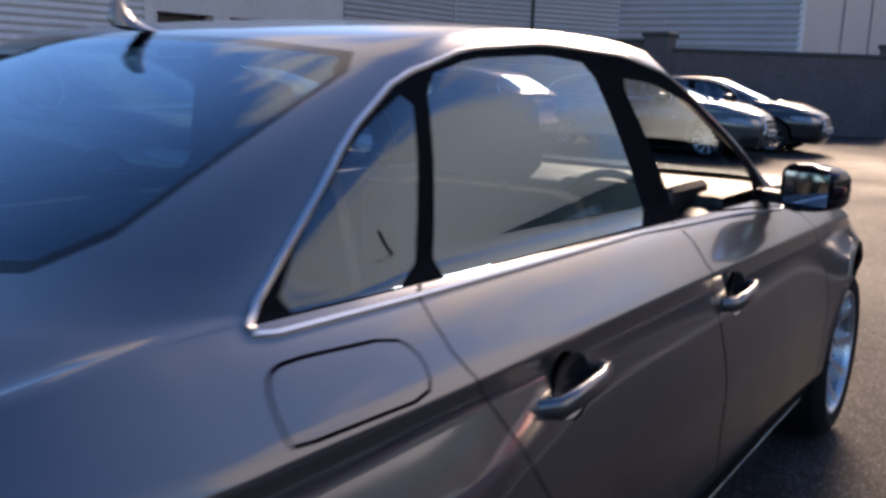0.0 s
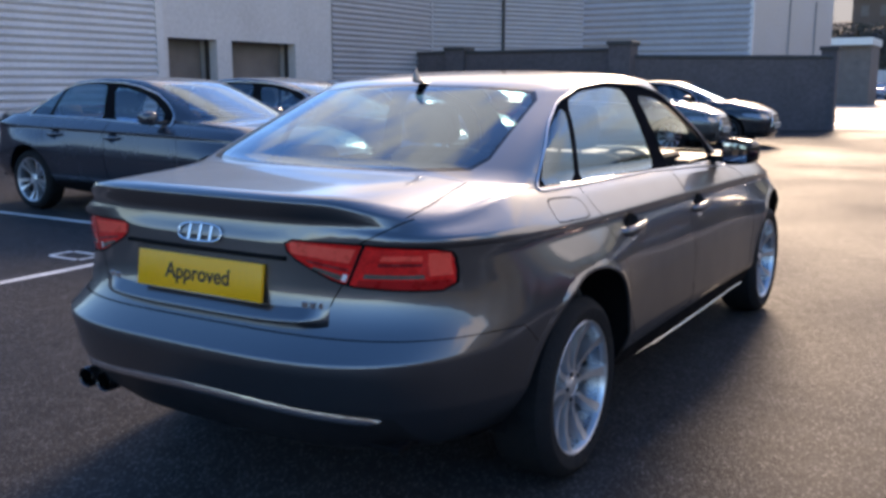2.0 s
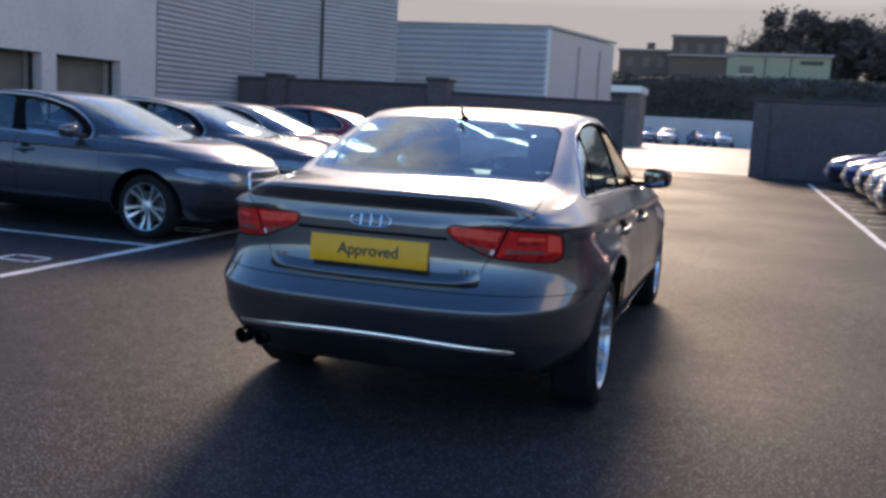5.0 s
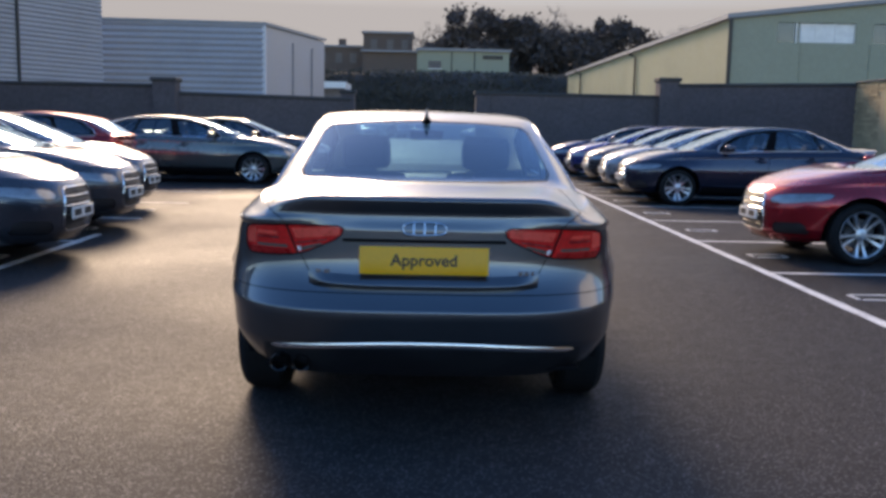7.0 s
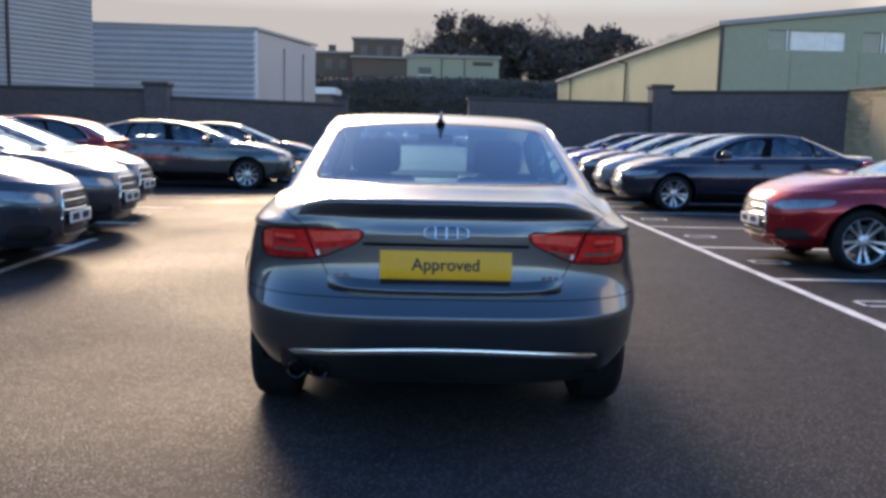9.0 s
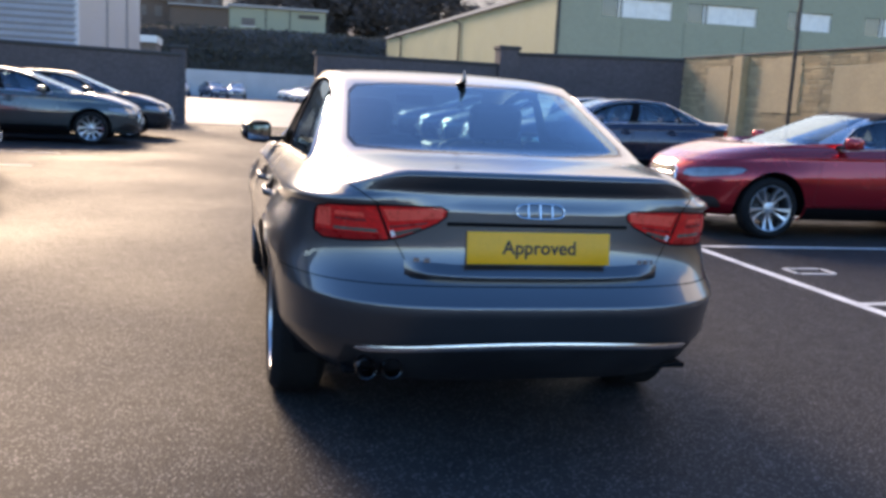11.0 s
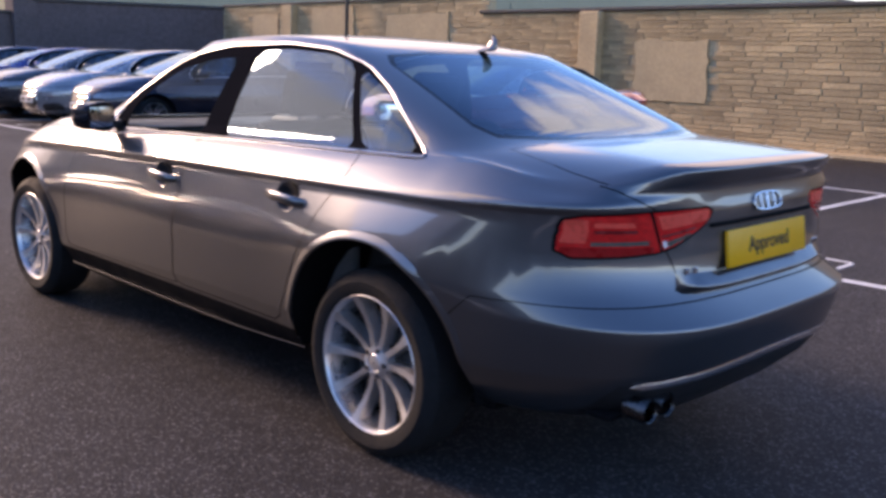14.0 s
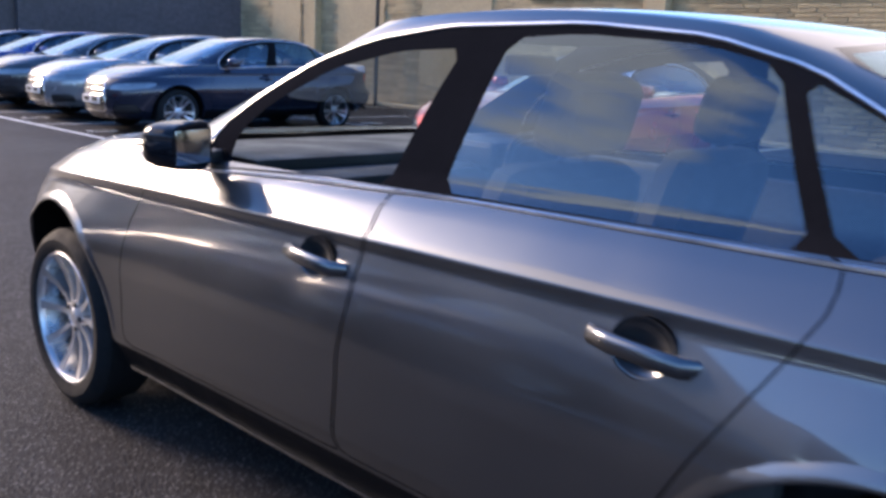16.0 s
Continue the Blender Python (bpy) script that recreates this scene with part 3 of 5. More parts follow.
def wheel(parent, x, y, r, rim_r, spokes=10, twin=False, bolts=False):
    """A tyre on an alloy rim over a brake disc. x < 0: on the left."""
    sgn = 1 if x > 0 else -1
    hub_v, hub_f = lathe([(-0.02, 0.02), (-0.02, 0.155), (0.008, 0.155), (0.008, 0.075), (0.03, 0.07), (0.03, 0.02)], 28)
    hub = mesh_object("wheel", hub_v, hub_f, DISC, parent, sharp=40)
    hub.matrix_local = Matrix.Translation((x, y, r)) @ Matrix.Diagonal((sgn, 1, 1, 1))
    tv, tf = lathe([(-0.105, rim_r - 0.01), (-0.112, rim_r + 0.04), (-0.10, r - 0.018), (-0.075, r - 0.002), (0.0, r), (0.075, r - 0.002), (0.10, r - 0.018),
                    (0.112, rim_r + 0.045), (0.108, rim_r + 0.012), (0.098, rim_r - 0.006)], 48)
    mesh_object("tyre", tv, tf, TYRE, hub, sharp=30)
    rv, rf = lathe([(0.080, rim_r - 0.0125), (0.094, rim_r - 0.0105), (0.101, rim_r - 0.007), (0.104, rim_r - 0.001), (0.098, rim_r + 0.005), (0.09, rim_r)], 56)
    bar_v, bar_f = lathe([(-0.10, rim_r - 0.040), (0.0, rim_r - 0.034), (0.055, rim_r - 0.020), (0.080, rim_r - 0.0125)], 48)
    mesh_object("rim_barrel", bar_v, bar_f, SHADED_BARREL, hub, "inside of the rim, coloured darker for the shade behind the spokes", sharp=60)
    verts, faces = list(rv), [tuple(f) for f in rf]
    for k in range(spokes):
        a = 2 * math.pi * k / spokes
        if twin:
            a += (0.10 if k % 2 else -0.10)
        ca, sa = math.cos(a), math.sin(a)
        first = len(verts)
        for rad, half, xo, xi in ((0.045, 0.0150, 0.064, 0.02), (0.10, 0.0125, 0.060, 0.015), (0.16, 0.0150, 0.070, 0.022), (rim_r - 0.009, 0.0235, 0.096, 0.05)):
            for off, xx in ((-half, xi), (-half * 0.75, xo), (half * 0.75, xo), (half, xi)):
                verts.append((xx, rad * ca - off * sa, rad * sa + off * ca))
        for s in range(3):
            for q in range(4):
                i0, i1 = first + s * 4 + q, first + s * 4 + (q + 1) % 4
                faces.append((i0, i1, i1 + 4, i0 + 4))
    cv, cf = lathe([(0.03, 0.06), (0.064, 0.056), (0.070, 0.034), (0.066, 0.033), (0.070, 0.028), (0.072, 0.004)], 24)
    base = len(verts)
    verts += cv
    faces += [tuple(base + i for i in f) for f in cf]
    mesh_object("rim", verts, faces, ALLOY, hub, sharp=30)
    if bolts:
        bv, bf = lathe([(-0.006, 0.009), (0.005, 0.0085), (0.006, 0.004), (0.003, 0.001)], 6)
        bolt_mesh = None
        for k in range(5):
            a = 2 * math.pi * (k + 0.5) / 5
            if bolt_mesh is None:
                bolt = mesh_object("wheel_bolt", bv, bf, DISC, hub, sharp=30)
                bolt_mesh = bolt.data
            else:
                bolt = new("wheel_bolt", bolt_mesh)
                bolt.parent = hub
            bolt.matrix_local = Matrix.Translation((0.067, 0.046 * math.cos(a), 0.046 * math.sin(a)))
    return hub


def seat(parent, x, y, z, width=0.50, head=True):
    """A front seat inside a car."""
    bm = box_bm((x - width / 2, y - 0.02, z), (x + width / 2, y + 0.52, z + 0.17), 0.06)
    cushion = part("seat", bm, CLOTH, parent)
    tilt = Matrix.Translation((x, y, z + 0.08)) @ pose(0, 0, 0, 17, 0, 0)
    bm = box_bm((-width / 2, -0.09, 0), (width / 2, 0.07, 0.64), 0.08, m=tilt)
    part("backrest", bm, CLOTH, cushion)
    if head:
        part("headrest", box_bm((-0.145, -0.06, 0.665), (0.145, 0.055, 0.86), 0.055, 3, m=tilt), CLOTH, cushion)
        bm = bmesh.new()
        for s in (-0.05, 0.05):
            box(bm, (s - 0.006, -0.006, 0.60), (s + 0.006, 0.006, 0.70), m=tilt)
        part("headrest_posts", bm, CHROME, cushion)


def ring_points(poly, spec_shell, x_sign, lift):
    """Points on the skin along a side-view polygon."""
    out = []
    for y, z in poly:
        hit = spec_shell.cast(Vector((x_sign * 1.5, y, z)), Vector((-x_sign, 0, 0)))
        if hit is not None:
            out.append(hit + Vector((x_sign * lift, 0, 0)))
    return out


def fine(poly, step=0.05, closed=True):
    out, k = [], len(poly)
    for n in range(k if closed else k - 1):
        a, b = Vector(poly[n]), Vector(poly[(n + 1) % k])
        m = max(1, int((b - a).length / step))
        out += [tuple(a.lerp(b, s / m)) for s in range(m)]
    if not closed:
        out.append(tuple(poly[-1]))
    return out


def rounded(poly, times=2):
    """Cuts the corners of a closed polygon."""
    for _ in range(times):
        out, k = [], len(poly)
        for n in range(k):
            a, b = Vector(poly[n]), Vector(poly[(n + 1) % k])
            d = min(0.25, 0.03 / max(1e-6, (b - a).length)) if (b - a).length > 0.0 else 0.25
            out += [tuple(a.lerp(b, d)), tuple(a.lerp(b, 1 - d))]
        poly = out
    return poly


def car(name, kind, paint, m, label, category="car", group="", windows_down=False, details=1, twin=False, rim=0.235, plate=None, scale=(1, 1, 1), hero=False):
    spec = {"sedan": SEDAN, "hatch": HATCH, "cabrio": CABRIO}[kind]
    if details < 2:
        spec = dict(spec, counts=(14, 22, 14), green_rows=6)
    sh = Shell(spec)
    skin = PAINT if hero else PAINT_B
    root = empty(name, m, label, category, group)
    tree = BVHTree.FromBMesh(sh.bm)
    sh.cast = lambda o, d: tree.ray_cast(o, d)[0]
    arch_r = 0.425 if hero else 0.385
    for yc in (0.0, 2.808):
        circle = [(yc + arch_r * math.cos(a), 0.32 + arch_r * 1.0 * math.sin(a)) for a in (2 * math.pi * k / 28 for k in range(28))]
        sh.split("arch", circle, "side", lambda c, z: abs(c.x) > 0.45 and z == 0, 0.0)
    dlo = {"sedan": DLO, "hatch": HATCH_DLO, "cabrio": CABRIO_DLO}[kind]
    side = lambda c, z: abs(c.x) > 0.45 and c.z > 0.8 and -0.6 < c.y < 2.2 and z > 0
    sh.split("frame", dlo, "side", side, 0.0)
    if kind == "cabrio":
        sh.split("win_front", CABRIO_WIN, "side", side, 0.0, over=("frame",))
    else:
        sh.split("win_front", rounded(WIN_FRONT, 1), "side", side, 0.0, over=("frame",))
        sh.split("win_rear", rounded(WIN_REAR, 1), "side", side, 0.0, over=("frame",))
        sh.split("win_quarter", rounded(WIN_QUARTER if kind == "sedan" else HATCH_QUARTER, 1), "side", side, 0.0, over=("frame",))
    rear_z = (1.083, 1.331) if kind != "cabrio" else (1.10, 1.24)
    rt = 0.532 if kind != "cabrio" else 0.46
    rb = 0.605 if kind != "cabrio" else 0.52
    screen = [(-rb, rear_z[0]), (-0.3, rear_z[0] - 0.012), (0, rear_z[0] - 0.016), (0.3, rear_z[0] - 0.012), (rb, rear_z[0]), (rt, rear_z[1]), (0.3, rear_z[1] + 0.02), (0, rear_z[1] + 0.027), (-0.3, rear_z[1] + 0.02), (-rt, rear_z[1])]
    sh.split("screen_band", rounded(screen, 1), "rear", lambda c, z: z == 2 and c.y < 0.42, 0.0)
    sh.split("rear_screen", rounded(shrunk(screen, 0.010), 1), "rear", lambda c, z: z == 2 and c.y < 0.42, 0.0, over=("screen_band",))
    wind = [(-0.625, 0.985), (0, 0.96), (0.625, 0.985), (0.475, 1.335), (0, 1.36), (-0.475, 1.335)]
    if kind == "cabrio":
        wind = [(x, z - (0.045 if z > 1.2 else 0)) for x, z in wind]
    sh.split("windscreen", wind, "rear", lambda c, z: z == 2 and c.y > 1.3, 0.0)
    # lamps and grille
    for s in (1, -1):
        lamp = [(s * 0.322, 0.928), (s * 0.335, 0.876), (s * 0.505, 0.800), (s * 0.66, 0.785), (s * 0.762, 0.782), (s * 0.768, 0.868), (s * 0.752, 0.908), (s * 0.55, 0.926)]
        sh.split("tail_lamp", rounded(lamp, 1), "rear", lambda c, z: c.y < -0.48 and z == 0 and c.x * s > 0, 0.0065 if hero else 0.004)
        if hero:
            split = [(s * 0.512, 0.80), (s * 0.522, 0.80), (s * 0.576, 0.93), (s * 0.566, 0.93)]
            sh.split("seal", split, "rear", lambda c, z: c.y < -0.48 and z == 0 and c.x * s > 0, 0.0, over=("tail_lamp",))
            pieces = (
                ("lamp_bright", ((0.712, 0.83), (0.755, 0.83), (0.752, 0.893), (0.712, 0.896))),
                ("lamp_bright", ((0.345, 0.886), (0.525, 0.868), (0.545, 0.908), (0.345, 0.918))),
                ("lamp_strip", ((0.600, 0.860), (0.700, 0.859), (0.700, 0.867), (0.603, 0.869))),
                ("lamp_bright", ((0.606, 0.876), (0.700, 0.875), (0.700, 0.888), (0.612, 0.890))),
                ("lamp_strip", ((0.400, 0.863), (0.522, 0.845), (0.525, 0.851), (0.395, 0.870))),
                ("lamp_clear", ((0.415, 0.846), (0.498, 0.816), (0.506, 0.833), (0.420, 0.853))),
                ("lamp_white", ((0.502, 0.818), (0.514, 0.814), (0.521, 0.834), (0.509, 0.837))),
                ("lamp_clear", ((0.560, 0.825), (0.702, 0.822), (0.702, 0.834), (0.566, 0.838))),
                ("lamp_low", ((0.540, 0.788), (0.752, 0.787), (0.752, 0.816), (0.548, 0.820))))
            for k, (key, poly) in enumerate(pieces):
                sh.split(key + str(k), [(s * x, z) for x, z in poly], "rear", lambda c, z: c.y < -0.48 and z == 0 and c.x * s > 0, 0.0, over=("tail_lamp",))
        head = [(s * 0.40, 0.60), (s * 0.62, 0.605), (s * 0.83, 0.655), (s * 0.835, 0.735), (s * 0.62, 0.715), (s * 0.42, 0.68)]
        sh.split("head_lamp", rounded(head, 1), "rear", lambda c, z: c.y > 2.98 and z == 0 and c.x * s > 0, 0.004)
        fog = [(s * 0.44, 0.28), (s * 0.74, 0.30), (s * 0.72, 0.42), (s * 0.46, 0.40)]
        sh.split("intake", rounded(fog, 1), "rear", lambda c, z: c.y > 2.98 and z == 0 and c.x * s > 0, 0.0)
    grille = [(-0.30, 0.30), (0.30, 0.30), (0.335, 0.42), (0.30, 0.695), (-0.30, 0.695), (-0.335, 0.42)]
    sh.split("grille", rounded(grille, 1), "rear", lambda c, z: c.y > 3.3 and z == 0, 0.0)
    # doors, lid, flap and bumpers
    low = lambda c, z: abs(c.x) > 0.5 and (z == 0 or (z == 1 and -0.3 < c.y < 2.1))
    sh.split("door_rear", rounded(DOOR_REAR, 1), "side", low, 0.0045)
    sh.split("door_front", rounded(DOOR_FRONT, 1), "side", low, 0.0045)
    if details:
        for panel, (hy, hz) in HANDLES.items():
            if kind != "cabrio" or panel == "door_front":
                dish = [(hy + 0.064 * math.cos(a), hz + 0.0525 * math.sin(a)) for a in (2 * math.pi * k / 24 for k in range(24))]
                sh.split("dish", dish, "side", low, 0.0, over=(panel,))
    if kind == "sedan":
        lid = [(-0.505, 0.802), (-0.46, 0.715), (-0.42, 0.686), (-0.36, 0.674), (0.36, 0.674), (0.42, 0.686), (0.46, 0.715), (0.505, 0.802), (0.565, 0.925), (0.66, 0.985), (0.655, 1.06), (-0.655, 1.06), (-0.66, 0.985), (-0.565, 0.925)]
        sh.split("lid", lid, "rear", lambda c, z: c.y < -0.55 and z == 0 and c.z > 0.66, 0.004)
        sh.split("lid", [(-0.655, -0.99), (0.655, -0.99), (0.645, -0.62), (0.615, -0.36), (0.4, -0.385), (0, -0.40), (-0.4, -0.385), (-0.615, -0.36), (-0.645, -0.62)], "top", lambda c, z: z == 1 and c.y < -0.2, 0.004)
    else:
        lid = [(-0.50, 0.80), (-0.48, 0.70), (-0.42, 0.67), (0.42, 0.67), (0.48, 0.70), (0.50, 0.80), (0.58, 0.94), (0.62, 1.06), (-0.62, 1.06), (-0.58, 0.94)]
        sh.split("lid", lid, "rear", lambda c, z: c.y < -0.4 and z == 0 and c.z > 0.66, 0.004)
    sh.split("hood", [(-0.66, 3.33), (0, 3.42), (0.66, 3.33), (0.735, 3.0), (0.72, 2.45), (0.5, 2.66), (0, 2.74), (-0.5, 2.66), (-0.72, 2.45), (-0.735, 3.0)], "top", lambda c, z: z == 1 and c.y > 2.1, 0.004)
    if hero:
        flap = [(0.085, 0.976), (-0.10, 0.988), (-0.135, 0.982), (-0.152, 0.962), (-0.157, 0.922), (-0.15, 0.914), (0.09, 0.905), (0.118, 0.925), (0.115, 0.955)]
        sh.split("flap", rounded(flap, 1), "side", lambda c, z: c.x > 0.5 and z == 0, 0.004)
    sh.split("bumper_rear", [(-1.2, 0.1), (-0.32, 0.1), (-0.32, 0.53), (-0.45, 0.650), (-0.6, 0.654), (-1.2, 0.654)], "side", lambda c, z: z == 0 and c.y < -0.25, 0.003)
    sh.split("bumper_front", [(3.12, 0.1), (3.95, 0.1), (3.95, 0.575), (3.2, 0.575), (3.12, 0.5)], "side", lambda c, z: z == 0 and c.y > 2.9, 0.003)
    sh.split("valance", [(-0.70, 0.2), (0.70, 0.2), (0.66, 0.43), (-0.66, 0.43)], "rear", lambda c, z: z == 0 and c.y < -0.5, 0.0, over=("bumper_rear",))
    # sill band, coloured near black for the shade below the doors
    sh.split("sill_shade", [(0.40, 0.1), (2.40, 0.1), (2.40, 0.342), (0.40, 0.342)], "side", lambda c, z: z == 0 and abs(c.x) > 0.7, 0.0)

    def coloured(ob):
        if ob is not None:
            ob.color = (*paint, 1)
        return ob

    if kind == "cabrio":
        for f in sh.bm.faces:
            if f[sh.panel] == 0 and f[sh.zone] > 1:
                f[sh.panel] = sh.id("soft_top" if f.calc_center_median().y < 1.52 or f[sh.zone] == 3 else "screen_frame")
        sh.emit("screen_frame", "screen_frame", SILVER, root, "silver windscreen frame")
        sh.emit("soft_top", "soft_top", SOFT_TOP, root, "black fabric folding roof")
    coloured(sh.emit("body", "", skin, root))
    sh.emit("seal", "seal", GAP, root, "black panel gaps", shift=-0.004)
    for s in (1, -1):
        sh.emit("window_frame", "frame", FRAME_BLACK, root, "black window frames", side=s)
    sh.emit("screen_band", "screen_band", GLOSS_BLACK, root)
    back = sh.emit("rear_screen", "rear_screen", SCREEN, root, "tinted rear screen, with the sky's reflected blue put into the tint")
    front = sh.emit("windscreen", "windscreen", WINDSCREEN, root)
    panes = [back, front]
    for s, word in ((1, "right"), (-1, "left")):
        for panel in ("door_front", "door_rear"):
            d = coloured(sh.emit("door", panel, skin, root, side=s))
            hy, hz = HANDLES[panel]
            if kind == "cabrio" and panel == "door_rear":
                continue
            spot = sh.cast(Vector((s * 1.5, hy, hz)), Vector((-s, 0, 0)))
            if details and spot is not None:
                cup_v, cup_f = lathe([(-0.017, 0.001), (-0.016, 0.018), (-0.011, 0.034), (-0.003, 0.047), (0.003, 0.0515), (0.0035, 0.0535)], 28)
                cup = mesh_object("handle_recess", cup_v, cup_f, skin, d, "dished recess behind the handle", sharp=70)
                cup.color = (*paint, 1)
                cup.matrix_local = Matrix.Translation(spot) @ pose(0, 0, 0, 0, -s * 5, 0) @ Matrix.Diagonal((s, 1.22, 1.0, 1))
                pts = [spot + Vector((s * o, q, w)) for o, q, w in ((0.000, 0.108, 0.004), (0.020, 0.096, 0.004), (0.031, 0.045, 0.002), (0.031, -0.03, -0.003), (0.026, -0.085, -0.007), (0.000, -0.108, -0.009))]
                hd = tube("handle", pts, [0.013, 0.0165, 0.0185, 0.0190, 0.0185, 0.015], skin, d, "door handle in body colour", n=10, squash=0.62)
                hd.color = (*paint, 1)
        if not (windows_down):
            panes.append(sh.emit("side_window", "win_front", GLASS, root, side=s))
        if kind != "cabrio":
            panes.append(sh.emit("side_window", "win_rear", GLASS, root, side=s))
            panes.append(sh.emit("quarter_window", "win_quarter", GLASS, root, side=s))
        lamp = sh.emit("tail_lamp", "tail_lamp", RED_LENS, root, "red tail lamp", side=s)
        if hero:
            looks = {"lamp_bright": ("light_bar", RED_BRIGHT, "bright red light bar"), "lamp_strip": ("lamp_strip", RED_DARK, "dark strip in the lamp"),
                     "lamp_clear": ("reversing_light", CLEAR_LENS, "clear reversing light"), "lamp_low": ("lower_lens", RED_LOW, "deep red lower lens"), "lamp_white": ("reversing_bulb", WHITE, "white reversing light")}
            for k, (key, poly) in enumerate(pieces):
                nm, mt, lb = looks[key]
                sh.emit(nm, key + str(k), mt, lamp, lb, side=s, shift=0.0005)
        sh.emit("headlamp", "head_lamp", HEADLAMP, root, side=s)
        sh.emit("air_intake", "intake", BLACK, root, side=s, shift=-0.01)
        trim = ring_points(fine(rounded(dlo, 1), 0.04), sh, s, 0.003)
        if trim:
            tube("window_trim", trim, 0.0046 if details > 1 else 0.007, BRUSHED, root, "bright chrome window trim", closed=True, n=5)
        sill = [(y, 0.250) for y in np.linspace(0.46, 2.38, 14)]
        if details > 1:
            pts = ring_points(sill, sh, s, 0.002)
            tube("sill_trim", pts, 0.0034, CHROME, root, "thin chrome sill strip", n=5)
        # mirror on its foot
        mirror_at = Matrix.Translation((s * 0.896, 1.915, 1.020)) @ pose(0, 0, 0, 0, 0, -s * 22)
        bm = bmesh.new()
        bmesh.ops.create_uvsphere(bm, u_segments=24, v_segments=14, radius=1.0)
        for v in bm.verts:
            c = v.co
            q = [math.copysign(abs(k) ** 0.55, k) for k in c]
            v.co = Vector((q[0] * 0.082 * (1 - 0.10 * q[1]), max(q[1], -0.45) * 0.092 + 0.01, q[2] * 0.066 * (1 - 0.12 * q[0] * s)))
        bmesh.ops.transform(bm, matrix=mirror_at, verts=bm.verts)
        # the saloon's housing is coloured black to stand for the shade on it
        mir = part("door_mirror", bm, GLOSS_BLACK if hero else skin, root, "mirror housing blackened for the shade on it" if hero else "mirror housing in body colour", sharp=70)
        mir.color = (*paint, 1)
        part("mirror_glass", box_bm((-0.070, -0.036, -0.046), (0.070, -0.0305, 0.046), 0.002, m=mirror_at), CHROME, mir, "mirror glass")
        part("mirror_foot", box_bm((-0.20, -0.01, -0.060), (-0.07, 0.045, -0.022), 0.012, m=mirror_at @ Matrix.Diagonal((s, 1, 1, 1))), BLACK, mir)
    for p in panes:
        if p is not None:
            p.visible_shadow = False
    lid_ob = coloured(sh.emit("boot_lid", "lid", skin, root))
    coloured(sh.emit("bonnet", "hood", skin, root))
    coloured(sh.emit("fuel_flap", "flap", skin, root))
    rb_ob = coloured(sh.emit("rear_bumper", "bumper_rear", skin, root))
    coloured(sh.emit("front_bumper", "bumper_front", skin, root))
    sh.emit("valance", "valance", BLACK, root, "black lower valance")
    for s in (1, -1):
        sh.emit("sill", "sill_shade", GAP, root, side=s)
    gr = sh.emit("grille", "grille", BLACK, root, "black radiator grille", shift=-0.012)
    if details and gr is not None:
        edge = []
        for x, z in fine(rounded(grille, 1), 0.06):
            h = sh.cast(Vector((x, 5, z)), Vector((0, -1, 0)))
            if h is not None:
                edge.append(h + Vector((0, 0.002, 0)))
        tube("grille_frame", edge, 0.011, CHROME, gr, "chrome grille surround", closed=True, n=5)
        for z in np.linspace(0.36, 0.655, 8):
            pts = []
            for x in np.linspace(-0.29, 0.29, 7):
                h = sh.cast(Vector((x, 5, z)), Vector((0, -1, 0)))
                if h is not None:
                    pts.append(h + Vector((0, -0.004, 0)))
            if len(pts) > 1:
                tube("grille_bar", pts, 0.006, CHROME if z % 0.08 > 0.04 else BLACK, gr, n=4)
    # plates
    nose_y = sh.cast(Vector((0, 5, 0.46)), Vector((0, -1, 0))).y
    pl = part("number_plate", box_bm((-0.26, nose_y + 0.004, 0.405), (0.26, nose_y + 0.018, 0.515), 0.004), WHITE, root, "white front plate")
    for k in range(2):
        x = -0.2 + k * 0.25
        part("plate_bar", box_bm((x, nose_y + 0.0175, 0.43), (x + 0.17, nose_y + 0.0195, 0.49)), INK, pl)
    if hero:
        tilt = Matrix.Translation((0, -0.922, 0.790)) @ pose(0, 0, 0, -8, 0, 0)
        pl = part("number_plate", box_bm((-0.262, -0.008, -0.0565), (0.262, 0.004, 0.0565), 0.004, m=tilt), YELLOW, root, "yellow plate reading Approved")
        lettering("plate_writing", "Approved", 0.067, INK, tilt @ pose(0, -0.0088, 0.0, 90, 0, 0), pl)
        # black bar for the shaded crease over the plate, and a bright bumper strip
        pts = []
        for x in np.linspace(-0.33, 0.33, 15):
            h = sh.cast(Vector((x, -3, 0.868)), Vector((0, 1, 0)))
            pts.append(h + Vector((0, -0.004, 0)))
        tube("lid_crease_bar", pts, 0.007, GAP, root, "black bar drawing the shaded crease over the plate", n=6)
        pts = []
        for x in np.linspace(-0.63, 0.63, 41):
            h = sh.cast(Vector((x, -3, 0.455 - 0.032 * (x / 0.63) ** 2)), Vector((0, 1, 0)))
            pts.append(h + Vector((0, -0.002, 0)))
        tube("bumper_strip", pts, [0.002] + [0.0125] * 39 + [0.002], CHROME, rb_ob, "bright strip across the bumper", n=6, squash=0.5)
        # the lid's foot is folded out to a ledge with a shaded underside
        v, f = [], []
        across = np.linspace(-0.47, 0.47, 49)
        for x in across:
            e = min(1.0, (0.475 - abs(x)) / 0.10)
            e = e * e * (3 - 2 * e)
            rise = 0.016 * (abs(x) / 0.47) ** 4
            for z, out in ((0.728, -0.0015), (0.712, 0.012), (0.696, 0.027), (0.690, 0.0315), (0.685, 0.031), (0.681, 0.027), (0.664, 0.004), (0.660, -0.004)):
                h = sh.cast(Vector((x, -3, max(z, 0.674) + rise)), Vector((0, 1, 0)))
